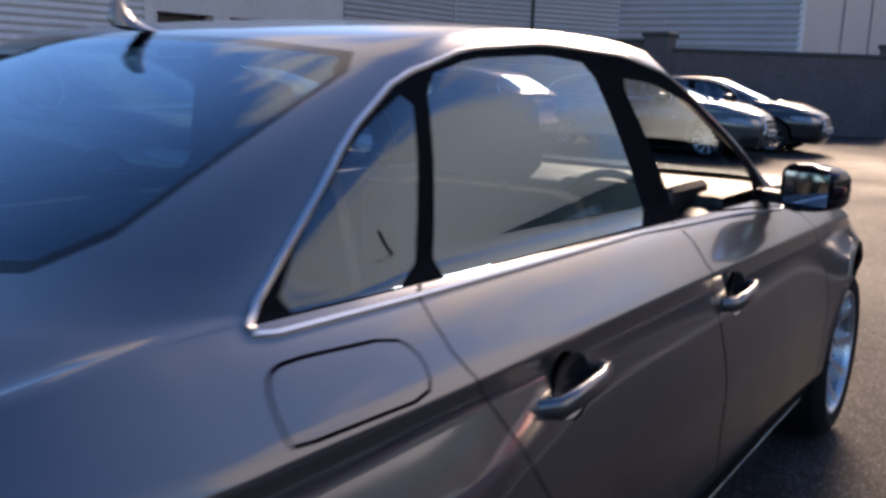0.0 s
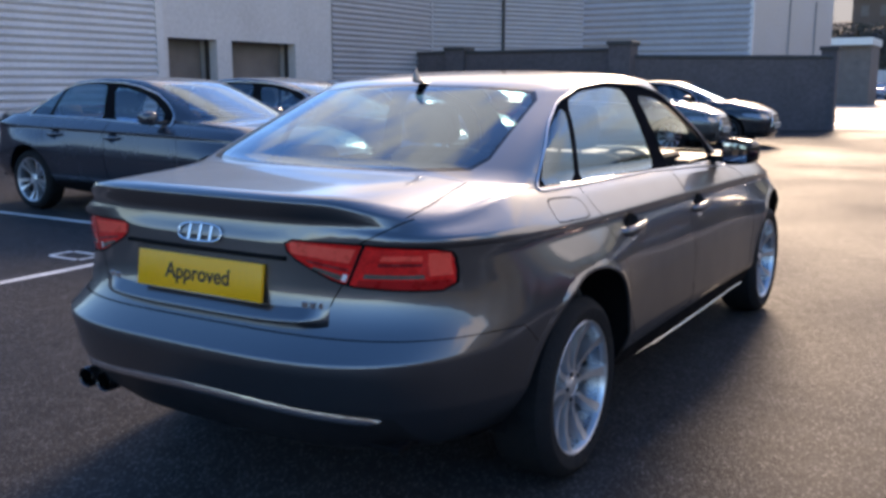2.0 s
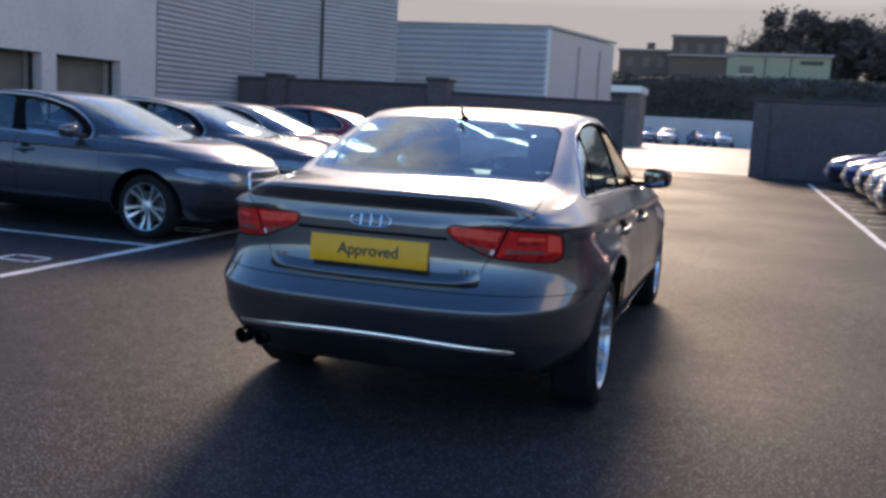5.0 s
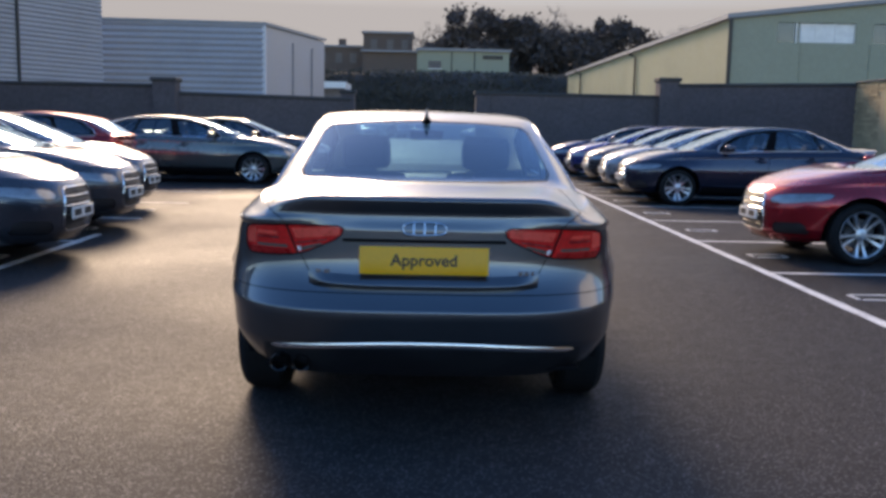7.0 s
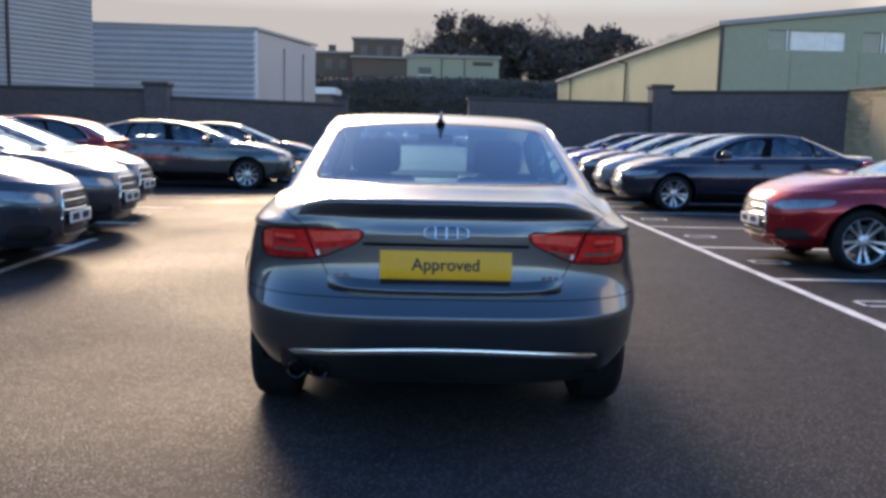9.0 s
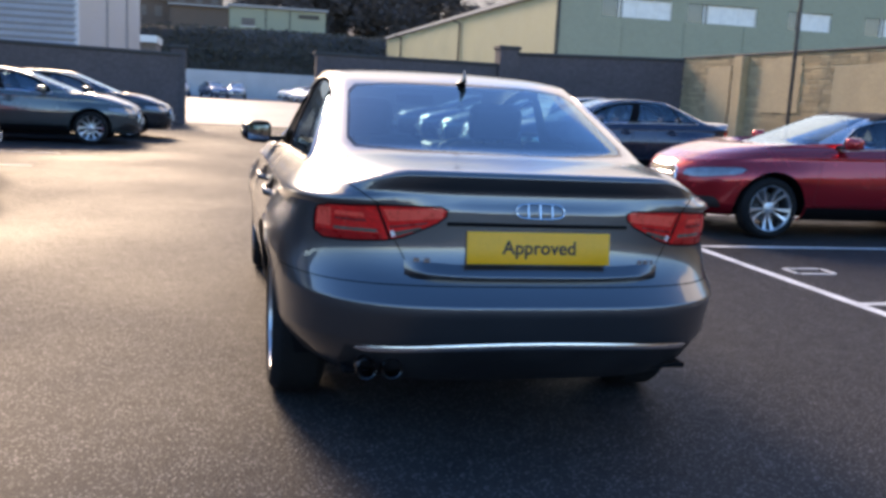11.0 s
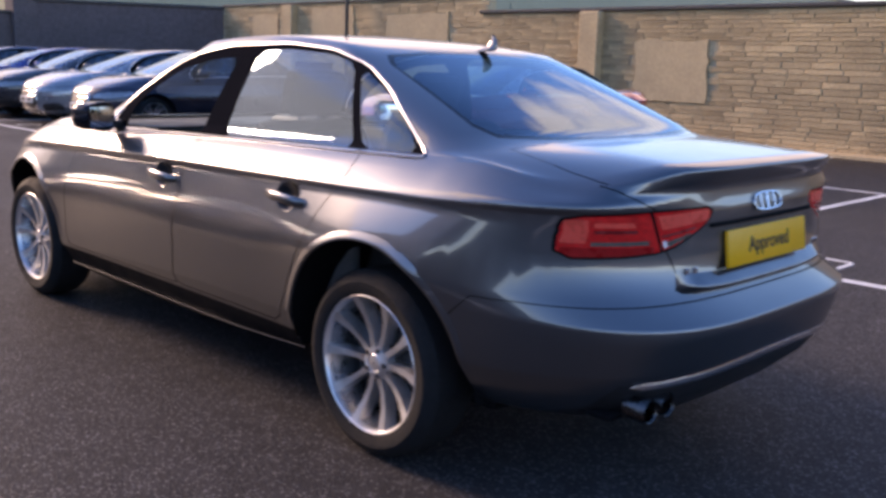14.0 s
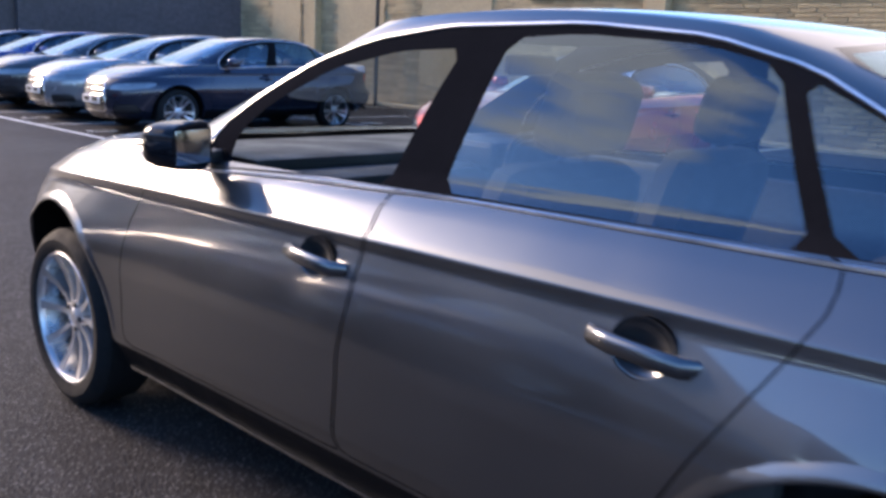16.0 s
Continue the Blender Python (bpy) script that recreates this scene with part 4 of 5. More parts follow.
                v.append((x, h.y - (out * e if out > 0 else out), z + rise))
        for k in range(len(across) - 1):
            for q in range(7):
                f.append((k * 8 + q, k * 8 + q + 1, k * 8 + q + 9, k * 8 + q + 8))
        coloured(mesh_object("lid_fold", v, f, skin, lid_ob, "ledge folded out along the foot of the boot lid", sharp=50))
        # plain bright badge: a rounded outline with three bars
        by = sh.cast(Vector((0, -3, 0.918)), Vector((0, 1, 0))).y - 0.003
        lean = Matrix.Translation((0, by, 0.918)) @ pose(0, 0, 0, -18, 0, 0)
        outline = [lean @ Vector((x, 0, z)) for x, z in rounded([(-0.088, -0.027), (0.088, -0.027), (0.088, 0.027), (-0.088, 0.027)], 3)]
        badge = tube("lid_badge", outline, 0.0042, CHROME, root, "plain bright badge outline", closed=True, n=6)
        for x in (-0.044, 0.0, 0.044):
            tube("badge_bar", [lean @ Vector((x, 0, -0.026)), lean @ Vector((x, 0, 0.026))], 0.0035, CHROME, badge, n=6)
        for x, w in ((-0.43, 0.022), (-0.395, 0.022), (0.395, 0.018), (0.42, 0.018), (0.445, 0.012)):
            y = sh.cast(Vector((x, -3, 0.74)), Vector((0, 1, 0))).y
            part("model_badge", box_bm((x - w / 2, y - 0.004, 0.732), (x + w / 2, y + 0.002, 0.75), 0.001, 1), CHROME, root, "small bright badge bar")
        for x in (-0.50, -0.590):
            v, f = lathe([(0.0, 0.032), (0.07, 0.030), (0.07, 0.036), (0.0, 0.037), (-0.004, 0.035), (-0.001, 0.032)], 24)
            ob = mesh_object("exhaust_pipe", v, f, DARK_CHROME, root, "round dull chrome exhaust tip", sharp=40)
            ob.matrix_local = Matrix.Translation((x, -0.905, 0.356)) @ pose(0, 0, 0, 0, 0, 90)
        # roof aerial
        verts, faces = [], []
        prof = [(-0.02, 0.0, 0.024), (0.012, 0.006, 0.018), (0.032, 0.021, 0.010), (0.040, 0.044, 0.0055), (0.036, 0.060, 0.003)]
        for k, (dy, dzz, hw) in enumerate(prof):
            ln = (0.105, 0.088, 0.055, 0.030, 0.014)[k]
            for a in range(12):
                t = 2 * math.pi * a / 12
                verts.append((hw * math.cos(t), 0.325 - dy + ln * 0.5 * math.sin(t), sh.roof_z(0, 0.36) - 0.006 + dzz))
        for k in range(4):
            for a in range(12):
                b = (a + 1) % 12
                faces.append((k * 12 + a, k * 12 + b, (k + 1) * 12 + b, (k + 1) * 12 + a))
        faces.append(tuple(48 + a for a in range(12)))
        ae = mesh_object("roof_aerial", verts, faces, skin, root, "fin aerial in body colour", sharp=50)
        ae.color = (*paint, 1)
    # underbody, wheel wells, wheels
    part("underbody", box_bm((-0.68, -0.40, 0.22), (0.68, 3.3, 0.28), 0.03), GAP, root)
    part("bumper_floor", box_bm((-0.66, -0.82, 0.315), (0.66, -0.36, 0.335), 0.008), GAP, root)
    for yc in (0.0, 2.808):
        for s in (1, -1):
            v, f = [], []
            for k in range(15):
                a = math.pi * (-0.03 + 1.06 * k / 14)
                y, z = yc + (arch_r + 0.004) * math.cos(a), 0.32 + (arch_r + 0.004) * math.sin(a)
                h = sh.cast(Vector((s * 1.5, y, z)), Vector((-s, 0, 0)))
                v += [(s * 0.50, y, z), (h.x - s * 0.008 if h is not None else s * 0.8, y, z)]
            for k in range(14):
                f.append((2 * k, 2 * k + 1, 2 * k + 3, 2 * k + 2))
            mid = len(v)
            v.append((s * 0.50, yc, 0.32))
            f += [(mid, 2 * k, 2 * k + 2) for k in range(14)]
            mesh_object("wheel_well", v, f, GAP, root, sharp=40)
            if hero:
                # rolled lip round the arch
                v, f = [], []
                for k in range(41):
                    a = math.pi * (0.03 + 0.94 * k / 40)
                    e = min(1.0, math.sin(a) * 2.2)
                    for dr, out in ((-0.002, -0.006), (-0.002, 0.002), (0.000, 0.0038), (0.005, 0.0045), (0.012, 0.0036), (0.022, 0.0014), (0.032, -0.0008)):
                        y, z = yc + (arch_r + dr) * math.cos(a), 0.32 + (arch_r + dr) * math.sin(a)
                        h = sh.cast(Vector((s * 1.5, y, z)), Vector((-s, 0, 0)))
                        v.append((h.x + s * (out * e if out > 0 else out), y, z))
                for k in range(40):
                    for q in range(6):
                        face = (k * 7 + q, k * 7 + q + 1, k * 7 + q + 8, k * 7 + q + 7)
                        f.append(face if s < 0 else face[::-1])
                coloured(mesh_object("arch_lip", v, f, skin, root, "rolled lip round the wheel arch", sharp=60))
            wheel(root, s * 0.772, yc, 0.32, rim, 10, twin, hero)
    # cabin
    part("cabin_floor", box_bm((-0.66, -0.25, 0.27), (0.66, 2.3, 0.33), 0.01), CLOTH, root)
    roof = [p for p in sh.top]
    if kind != "cabrio":
        v = [(0, 0.85, sh.roof_z(0, 0.85) - 0.035)] + [(p.x * 0.97, 0.85 + (p.y - 0.85) * 0.97, p.z - 0.02) for p in roof] + [(-p.x * 0.97, 0.85 + (p.y - 0.85) * 0.97, p.z - 0.02) for p in reversed(roof[1:-1])]
        mesh_object("headlining", v, [(0, k, k % (len(v) - 1) + 1) for k in range(1, len(v))], LINING, root, sharp=60)
    part("dashboard", box_bm((-0.66, 1.80, 0.60), (0.66, 2.55, 0.93), 0.07), TRIM_GREY if not hero else BLACK, root)
    if hero:
        part("instrument_cowl", box_bm((0.17, 1.74, 0.90), (0.55, 2.10, 1.005), 0.045, 3), BLACK, root)
        part("dashboard_top", box_bm((-0.64, 1.95, 0.90), (0.64, 2.48, 0.968), 0.03, 2), BLACK, root)
    wh_v, wh_f = lathe([(0.012 * math.cos(a), 0.18 + 0.014 * math.sin(a)) for a in (2 * math.pi * k / 8 for k in range(8))], 28, closed=True)
    ob = mesh_object("steering_wheel", wh_v, wh_f, BLACK, root, sharp=60)
    ob.matrix_local = Matrix.Translation((0.36, 1.68, 0.86)) @ pose(0, 0, 0, 0, 0, 90) @ pose(0, 0, 0, 0, 22, 0)
    for s in (1, -1):
        part("door_lining", box_bm((s * 0.70 - 0.03, 0.26, 0.33), (s * 0.70 + 0.015, 2.15, 0.945), 0.02), TRIM_GREY, root)
        seat(root, s * 0.36, 1.20, 0.36)
    if kind != "cabrio":
        part("parcel_shelf", box_bm((-0.60, -0.30 if kind == "sedan" else -0.6, 0.96), (0.60, 0.22, 0.985), 0.01), CLOTH, root)
    bench = part("rear_seat", box_bm((-0.63, 0.32, 0.34), (0.63, 0.80, 0.52), 0.06), CLOTH, root)
    tilt = Matrix.Translation((0, 0.30, 0.45)) @ pose(0, 0, 0, 22, 0, 0)
    part("rear_backrest", box_bm((-0.63, -0.09, 0), (0.63, 0.07, 0.58), 0.06, m=tilt), CLOTH, bench)
    for x in (-0.36, 0.36):
        part("headrest", box_bm((x - 0.125, -0.06, 0.57), (x + 0.125, 0.045, 0.71), 0.04, m=tilt), CLOTH, bench)
    part("cabin_mirror", box_bm((-0.11, 1.45, 1.24), (0.11, 1.475, 1.30), 0.012), BLACK, root)
    sh.bm.free()
    return root


def repaint(ob, colour):
    for o in ob.children_recursive:
        o.color = (*colour, 1)


# ---- ground and markings ----
def slab(name, lo, hi, mat, parent=None, label="", bevel=0.0, kind="", category=""):
    ob = part(name, box_bm(lo, hi, bevel, 1), mat, parent, label, smooth=False)
    if kind or category:
        tagged(ob, kind=kind, category=category)
    return ob


gv, gf = [], []
gx = [-400, -200, -100, -60, -30] + list(range(-20, 21, 4)) + [30, 60, 100, 200, 400]
gy = [-300, -150, -80, -40, -20] + list(range(-12, 61, 4)) + [80, 120, 200, 400, 900]
for y in gy:
    gv += [(x, y, 0.0) for x in gx]
for j in range(len(gy) - 1):
    for i in range(len(gx) - 1):
        a = j * len(gx) + i
        gf.append((a, a + 1, a + 1 + len(gx), a + len(gx)))
ground = mesh_object("ground", gv, gf, ASPHALT, smooth=False)
tagged(ground, "dark worn asphalt of the car park", "ground", kind="structure")


def stripe(x0, y0, x1, y1, w=0.10):
    """A painted line on the ground with ragged edges."""
    a, b = Vector((x0, y0, 0)), Vector((x1, y1, 0))
    d = (b - a).normalized()
    n = Vector((-d.y, d.x, 0))
    k = max(2, int((b - a).length / 0.25))
    v, f = [], []
    for i in range(k + 1):
        p = a.lerp(b, i / k)
        for s in (1, -1):
            q = p + n * (s * w / 2 + random.uniform(-0.006, 0.006))
            v.append((q.x, q.y, 0.004))
    for i in range(k):
        f.append((2 * i, 2 * i + 1, 2 * i + 3, 2 * i + 2))
    ob = mesh_object("bay_line", v, f, LINE, smooth=False)
    return tagged(ob, "worn white parking bay line on asphalt", "road marking", "bay lines", "structure")


PITCH = 2.42
stripe(3.27, -9.5, 3.27, 24.0)
stripe(8.3, -9.5, 8.3, 22.0)
for k in range(-4, 9):
    stripe(3.32, 1.57 + PITCH * k, 12.6, 1.60 + PITCH * k, 0.09)
stripe(-3.76, -9.0, -3.76, 6.0)
for k in range(-4, 5):
    stripe(-3.81, 2.95 + PITCH * k, -8.8, 2.90 + PITCH * k, 0.09)


def bay_number(x, y, turn):
    """A bay's number, as plain bars."""
    bm = bmesh.new()
    for lo, hi in (((-0.10, -0.20), (0.10, -0.165)), ((-0.10, 0.165), (0.10, 0.20)), ((-0.13, -0.155), (-0.095, 0.155)), ((0.095, -0.155), (0.13, 0.155))):
        box(bm, (*lo, 0.0), (*hi, 0.004))
    ob = part("bay_marking", bm, LINE, smooth=False)
    ob.matrix_world = pose(x, y, 0, 0, 0, turn)
    return tagged(ob, "small white painted marking in a parking bay", "road marking", "bay markings", "structure")


for k in range(-3, 8):
    bay_number(3.72, 0.36 + PITCH * k, 90)
    bay_number(8.8, 0.40 + PITCH * k, 90)
for k in range(-2, 4):
    bay_number(-4.2, 1.74 + PITCH * k, -90)


# ---- walls ----
def corrugated(name, a, b, z0, z1, mat, parent, pitch=0.16, deep=0.055):
    """Sheet cladding from a to b with level ribs."""
    a, b = Vector((*a, 0)), Vector((*b, 0))
    d = (b - a).normalized()
    n = Vector((d.y, -d.x, 0))
    prof, z = [], z0
    while z < z1:
        prof += [(0.0, z), (0.0, z + pitch * 0.08), (deep, z + pitch * 0.42), (deep, z + pitch * 0.60)]
        z += pitch
    prof.append((0.0, min(z, z1 + pitch)))
    v, f = [], []
    for p in (a, b):
        v += [(p.x + n.x * o, p.y + n.y * o, zz) for o, zz in prof]
    k = len(prof)
    f = [(i, i + 1, k + i + 1, k + i) for i in range(k - 1)]
    return mesh_object(name, v, f, mat, parent, smooth=False)


# tall building along the west side
FX = -15.0
west = empty("warehouse", pose(FX, 0, 0), "tall pale warehouse with ribbed metal cladding and dark openings", "building")
inv = west.matrix_world.inverted()


def wpart(ob):
    ob.parent = west
    ob.matrix_parent_inverse = inv
    return ob


def wall_run(name, x0, x1, y0, y1, z0, z1, mat):
    return wpart(slab(name, (x0, y0, z0), (x1, y1, z1), mat))


# wall with two deep openings
op = [(12.58, 14.16), (14.67, 17.14)]
zt, zb = 2.40, 0.25
for a, b in ((12.3, 12.58), (14.16, 14.67), (17.14, 18.76)):
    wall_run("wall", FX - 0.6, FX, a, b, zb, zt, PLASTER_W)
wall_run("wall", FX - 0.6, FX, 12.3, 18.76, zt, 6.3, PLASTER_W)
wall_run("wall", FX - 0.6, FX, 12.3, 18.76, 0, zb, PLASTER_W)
for a, b in op:
    wall_run("door_frame", FX - 0.35, FX - 0.27, a, a + 0.08, zb, zt, METAL_DARK)
    wall_run("door_frame", FX - 0.35, FX - 0.27, b - 0.08, b, zb, zt, METAL_DARK)
    # flat fill painted as the shaded inside; the added back stops light leaking
    wall_run("opening_fill", FX - 0.55, FX - 0.5, a + 0.085, b - 0.085, zb, zt - 0.02, SHADED_HOLE)
    wall_run("opening_back", FX - 0.70, FX - 0.605, a - 0.3, b + 0.3, 0, zt + 0.4, SHADED_HOLE)
wall_run("wall", FX - 0.6, FX - 0.05, 7.6, 12.3, 0, 6.3, CLAD_A)
wall_run("wall", FX - 0.6, FX - 0.05, 18.76, 24.2, 0, 6.3, CLAD_B)
wpart(corrugated("cladding", (FX, 7.6), (FX, 12.25), 0.3, 6.3, CLAD_A, None))
wpart(corrugated("cladding", (FX, 18.76), (FX, 24.2), 0.3, 6.3, CLAD_B, None))
wall_run("corner_post", FX - 0.1, FX + 0.06, 12.2, 12.42, 0, 6.3, CLAD_A)
wall_run("corner_post", FX - 0.1, FX + 0.05, 24.1, 24.24, 0, 6.3, CLAD_B)
# north-facing step back
C1, C2 = (FX, 24.2), (-11.97, 30.0)
wpart(corrugated("cladding", C1, C2, 0.3, 6.3, CLAD_B, None))
wpart(mesh_object("wall", [(C1[0] - 0.08, C1[1] + 0.06, 0), (C2[0] - 0.08, C2[1] + 0.06, 0), (C2[0] - 0.08, C2[1] + 0.06, 6.3), (C1[0] - 0.08, C1[1] + 0.06, 6.3),
                           (C1[0] - 0.5, C1[1] + 0.4, 0), (C2[0] - 0.5, C2[1] + 0.4, 0), (C2[0] - 0.5, C2[1] + 0.4, 6.3), (C1[0] - 0.5, C1[1] + 0.4, 6.3)],
                  [(0, 1, 2, 3), (5, 4, 7, 6), (1, 5, 6, 2), (4, 0, 3, 7), (3, 2, 6, 7)], CLAD_B, smooth=False))
wpart(tube("downpipe", [(-13.6, 26.75, 0.2), (-13.6, 26.75, 6.2)], 0.06, METAL_DARK, n=8))
wall_run("roof", FX - 25, FX + 0.15, 7.5, 24.3, 6.3, 6.5, ROOF_GREY)
# unseen low wall, added south of the warehouse so the flank mirrors sky
tagged(part("wall_west_added", box_bm((FX - 0.4, -25, 0), (FX - 0.05, 7.6, 2.2)), DARK_WALL, smooth=False), "unseen low dark wall added along the west side", "wall", kind="structure")

# lower shed behind the yard wall
shed = empty("metal_shed", pose(-10, 33.8, 0), "lower grey shed with ribbed metal walls", "building")
sinv = shed.matrix_world.inverted()


def spart(ob):
    ob.parent = shed
    ob.matrix_parent_inverse = sinv
    return ob


SHX, SHY, SHZ = -6.7, 33.8, 5.2
spart(corrugated("cladding", (-14.0, SHY), (SHX, SHY), 0.3, SHZ - 0.05, CLAD_B, None, pitch=0.25, deep=0.07))
spart(slab("wall", (-14.0, SHY + 0.06, 0), (SHX - 0.05, SHY + 0.3, SHZ), CLAD_B))
spart(mesh_object("wall", [(SHX, SHY, 0), (SHX + 1.5, SHY + 8.6, 0), (SHX + 1.5, SHY + 8.6, SHZ + 0.1), (SHX, SHY, SHZ), (SHX - 0.3, SHY, 0), (SHX + 1.2, SHY + 8.6, 0), (SHX + 1.2, SHY + 8.6, SHZ + 0.1), (SHX - 0.3, SHY, SHZ)],
                  [(0, 1, 2, 3), (5, 4, 7, 6), (1, 5, 6, 2), (3, 2, 6, 7)], CLAD_B, smooth=False))
for f in (0.42, 0.75):
    x, y = SHX + 1.5 * f + 0.03, SHY + 8.6 * f
    spart(tube("downpipe", [(x, y, 0.2), (x, y, SHZ - 0.4)], 0.035, ROOF_GREY, n=6))
spart(mesh_object("roof", [(-14, SHY - 0.1, SHZ + 0.05), (SHX + 0.1, SHY - 0.1, SHZ), (SHX + 1.6, SHY + 8.6, SHZ + 0.15), (-14, SHY + 8.6, SHZ + 0.9), (-14, SHY - 0.1, SHZ + 0.17), (SHX + 0.1, SHY - 0.1, SHZ + 0.12), (SHX + 1.6, SHY + 8.6, SHZ + 0.27), (-14, SHY + 8.6, SHZ + 1.0)],
                  [(3, 2, 1, 0), (4, 5, 6, 7), (0, 1, 5, 4), (1, 2, 6, 5), (2, 3, 7, 6)], ROOF_GREY, smooth=False))
spart(slab("corner_post", (SHX - 0.08, SHY - 0.05, 0), (SHX + 0.07, SHY + 0.12, SHZ), CLAD_A))


def yard_wall(name, a, b, z, label, thick=0.35):
    """A straight wall from a to b with a coping along its top."""
    run = math.hypot(b[0] - a[0], b[1] - a[1])
    place = pose(a[0], a[1], 0, 0, 0, math.degrees(math.atan2(b[1] - a[1], b[0] - a[0])))
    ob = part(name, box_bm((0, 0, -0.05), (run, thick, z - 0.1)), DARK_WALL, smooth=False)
    ob.matrix_world = place
    tagged(ob, label, "wall", kind="structure")
    slab("coping", (-0.02, -0.05, z - 0.1), (run + 0.02, thick + 0.05, z), COPING, ob, bevel=0.02)
    return ob


WALL_L = "tall dark plastered yard wall with stone coping"
P_A, P_B, END_L, END_R, P_E, P_NE = (-13.4, 23.2), (-7.67, 22.8), (-2.45, 26.3), (1.63, 25.9), (8.0, 26.2), (12.9, 23.2)
yard_wall("wall_north_west", (-15.0, 23.25), P_A, 2.36, WALL_L)
yard_wall("wall_north_left", P_A, P_B, 2.36, WALL_L)
yard_wall("wall_north_mid", P_B, END_L, 2.16, WALL_L)
yard_wall("wall_north", END_R, P_E, 2.45, WALL_L)
yard_wall("wall_north_east", P_E, P_NE, 2.84, WALL_L)


def pier(at, z, half=0.33, mat=DARK_WALL):
    x, y = at
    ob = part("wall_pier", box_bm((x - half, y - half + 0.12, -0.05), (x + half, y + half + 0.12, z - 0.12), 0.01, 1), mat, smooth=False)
    tagged(ob, "square dark pier of the yard wall", "pillar", "wall piers", "structure")
    slab("coping", (x - half - 0.05, y - half + 0.07, z - 0.12), (x + half + 0.05, y + half + 0.17, z), COPING, ob, bevel=0.02)
    return ob


pier(P_B, 2.54)
pier(P_A, 2.48)
pier((END_L[0] - 0.18, END_L[1]), 2.42, 0.22)
pier((END_R[0] + 0.2, END_R[1]), 2.46, 0.24)
pier(P_E, 3.03)

# sandstone wall along the east side
SX = 12.9
east = part("wall_east", box_bm((SX + 0.02, -25, -0.05), (SX + 0.5, 12.4, 2.46)), MORTAR, smooth=False)
tagged(east, "old sandstone boundary wall with uneven courses and cement patches", "wall", kind="structure")
east2 = part("wall_east_high", box_bm((SX + 0.02, 12.4, -0.05), (SX + 0.5, 23.2, 2.82)), MORTAR, smooth=False)
tagged(east2, "higher end of the old sandstone boundary wall", "wall", kind="structure")
slab("coping", (SX - 0.06, -25, 2.46), (SX + 0.58, 12.42, 2.54), COPING, east, bevel=0.02)
slab("coping", (SX - 0.05, 12.42, 2.82), (SX + 0.56, 23.2, 2.88), COPING, east2, bevel=0.02)
tagged(part("wall_kerb", box_bm((SX - 0.28, -25, -0.05), (SX - 0.0, 23.1, 0.07), 0.02, 1), CEMENT, smooth=False), "low worn concrete edge along the wall", "kerb", kind="structure")
patches = [(13.4, 15.6, 0.5, 2.5), (20.3, 21.6, 0.3, 2.55), (6.6, 8.2, 0.75, 1.9), (16.9, 18.7, 1.3, 2.7), (-1.5, 0.6, 0.4, 2.0)]
for y0, y1, z0, z1 in patches:
    bm = bmesh.new()
    k = 9
    ring = []
    for i in range(4 * k):
        t = i / k
        e, q = int(t), t - int(t)
        y, z = [(y0 + (y1 - y0) * q, z0), (y1, z0 + (z1 - z0) * q), (y1 - (y1 - y0) * q, z1), (y0, z1 - (z1 - z0) * q)][e]
        ring.append((y + random.uniform(-0.045, 0.045), z + random.uniform(-0.03, 0.03)))
    front = [bm.verts.new((SX - 0.028, y, z)) for y, z in ring]
    backv = [bm.verts.new((SX + 0.03, y, z)) for y, z in ring]
    bm.faces.new(front)
    for i in range(4 * k):
        j = (i + 1) % (4 * k)
        bm.faces.new((front[i], front[j], backv[j], backv[i]))
    part("cement_patch", bm, CEMENT, east2 if y0 > 12.4 else east, smooth=False)
for y in (9.25, 19.65):
    zt2 = 2.48 if y < 12.4 else 2.82
    part("buttress", box_bm((SX - 0.20, y - 0.24, 0), (SX + 0.05, y + 0.24, zt2 - 0.02), 0.02, 1), STONE, east if y < 12.4 else east2, smooth=False)

# stones, laid in uneven courses
stone_kinds = []
for k in range(10):
    lw, lh = 0.5, 0.5
    bx, bz = 0.06, 0.10
    ring = [(-lw, -lh + 0.08 * random.random()), (-lw + 0.06 * random.random(), -lh), (lw - 0.08 * random.random(), -lh), (lw, -lh + 0.12 * random.random()),
            (lw - 0.03 * random.random(), lh - 0.1 * random.random()), (lw - 0.08, lh), (-lw + 0.07 * random.random(), lh - 0.04 * random.random()), (-lw, lh - 0.15 * random.random())]
    n = len(ring)
    v = [(0.0, y, z) for y, z in ring] + [(-0.8 - 0.2 * random.random(), y * 0.94, z * 0.88) for y, z in ring] + [(-1.0, 0, 0)]
    f = [(i, (i + 1) % n, n + (i + 1) % n, n + i) for i in range(n)] + [(n + i, n + (i + 1) % n, 2 * n) for i in range(n)]
    stone_kinds.append((v, f))
stone_meshes = []
for v, f in stone_kinds:
    me = bpy.data.meshes.new("stone")
    me.from_pydata(v, [], f)
    me.materials.append(STONE)
    stone_meshes.append(me)


def course_stones(y0, y1, z0, z1):
    z = z0
    while z < z1 - 0.05:
        h = random.uniform(0.065, 0.12)
        y = y0 - random.uniform(0, 0.3)
        while y < y1:
            w = random.uniform(0.25, 0.75)
            c = (y + w / 2, z + h / 2)
            if not any(a + 0.05 < c[0] < b - 0.05 and q + 0.03 < c[1] < r - 0.03 for a, b, q, r in patches):
                yield y + w / 2, z + h / 2, w - 0.010, h - 0.009
            y += w
        z += h


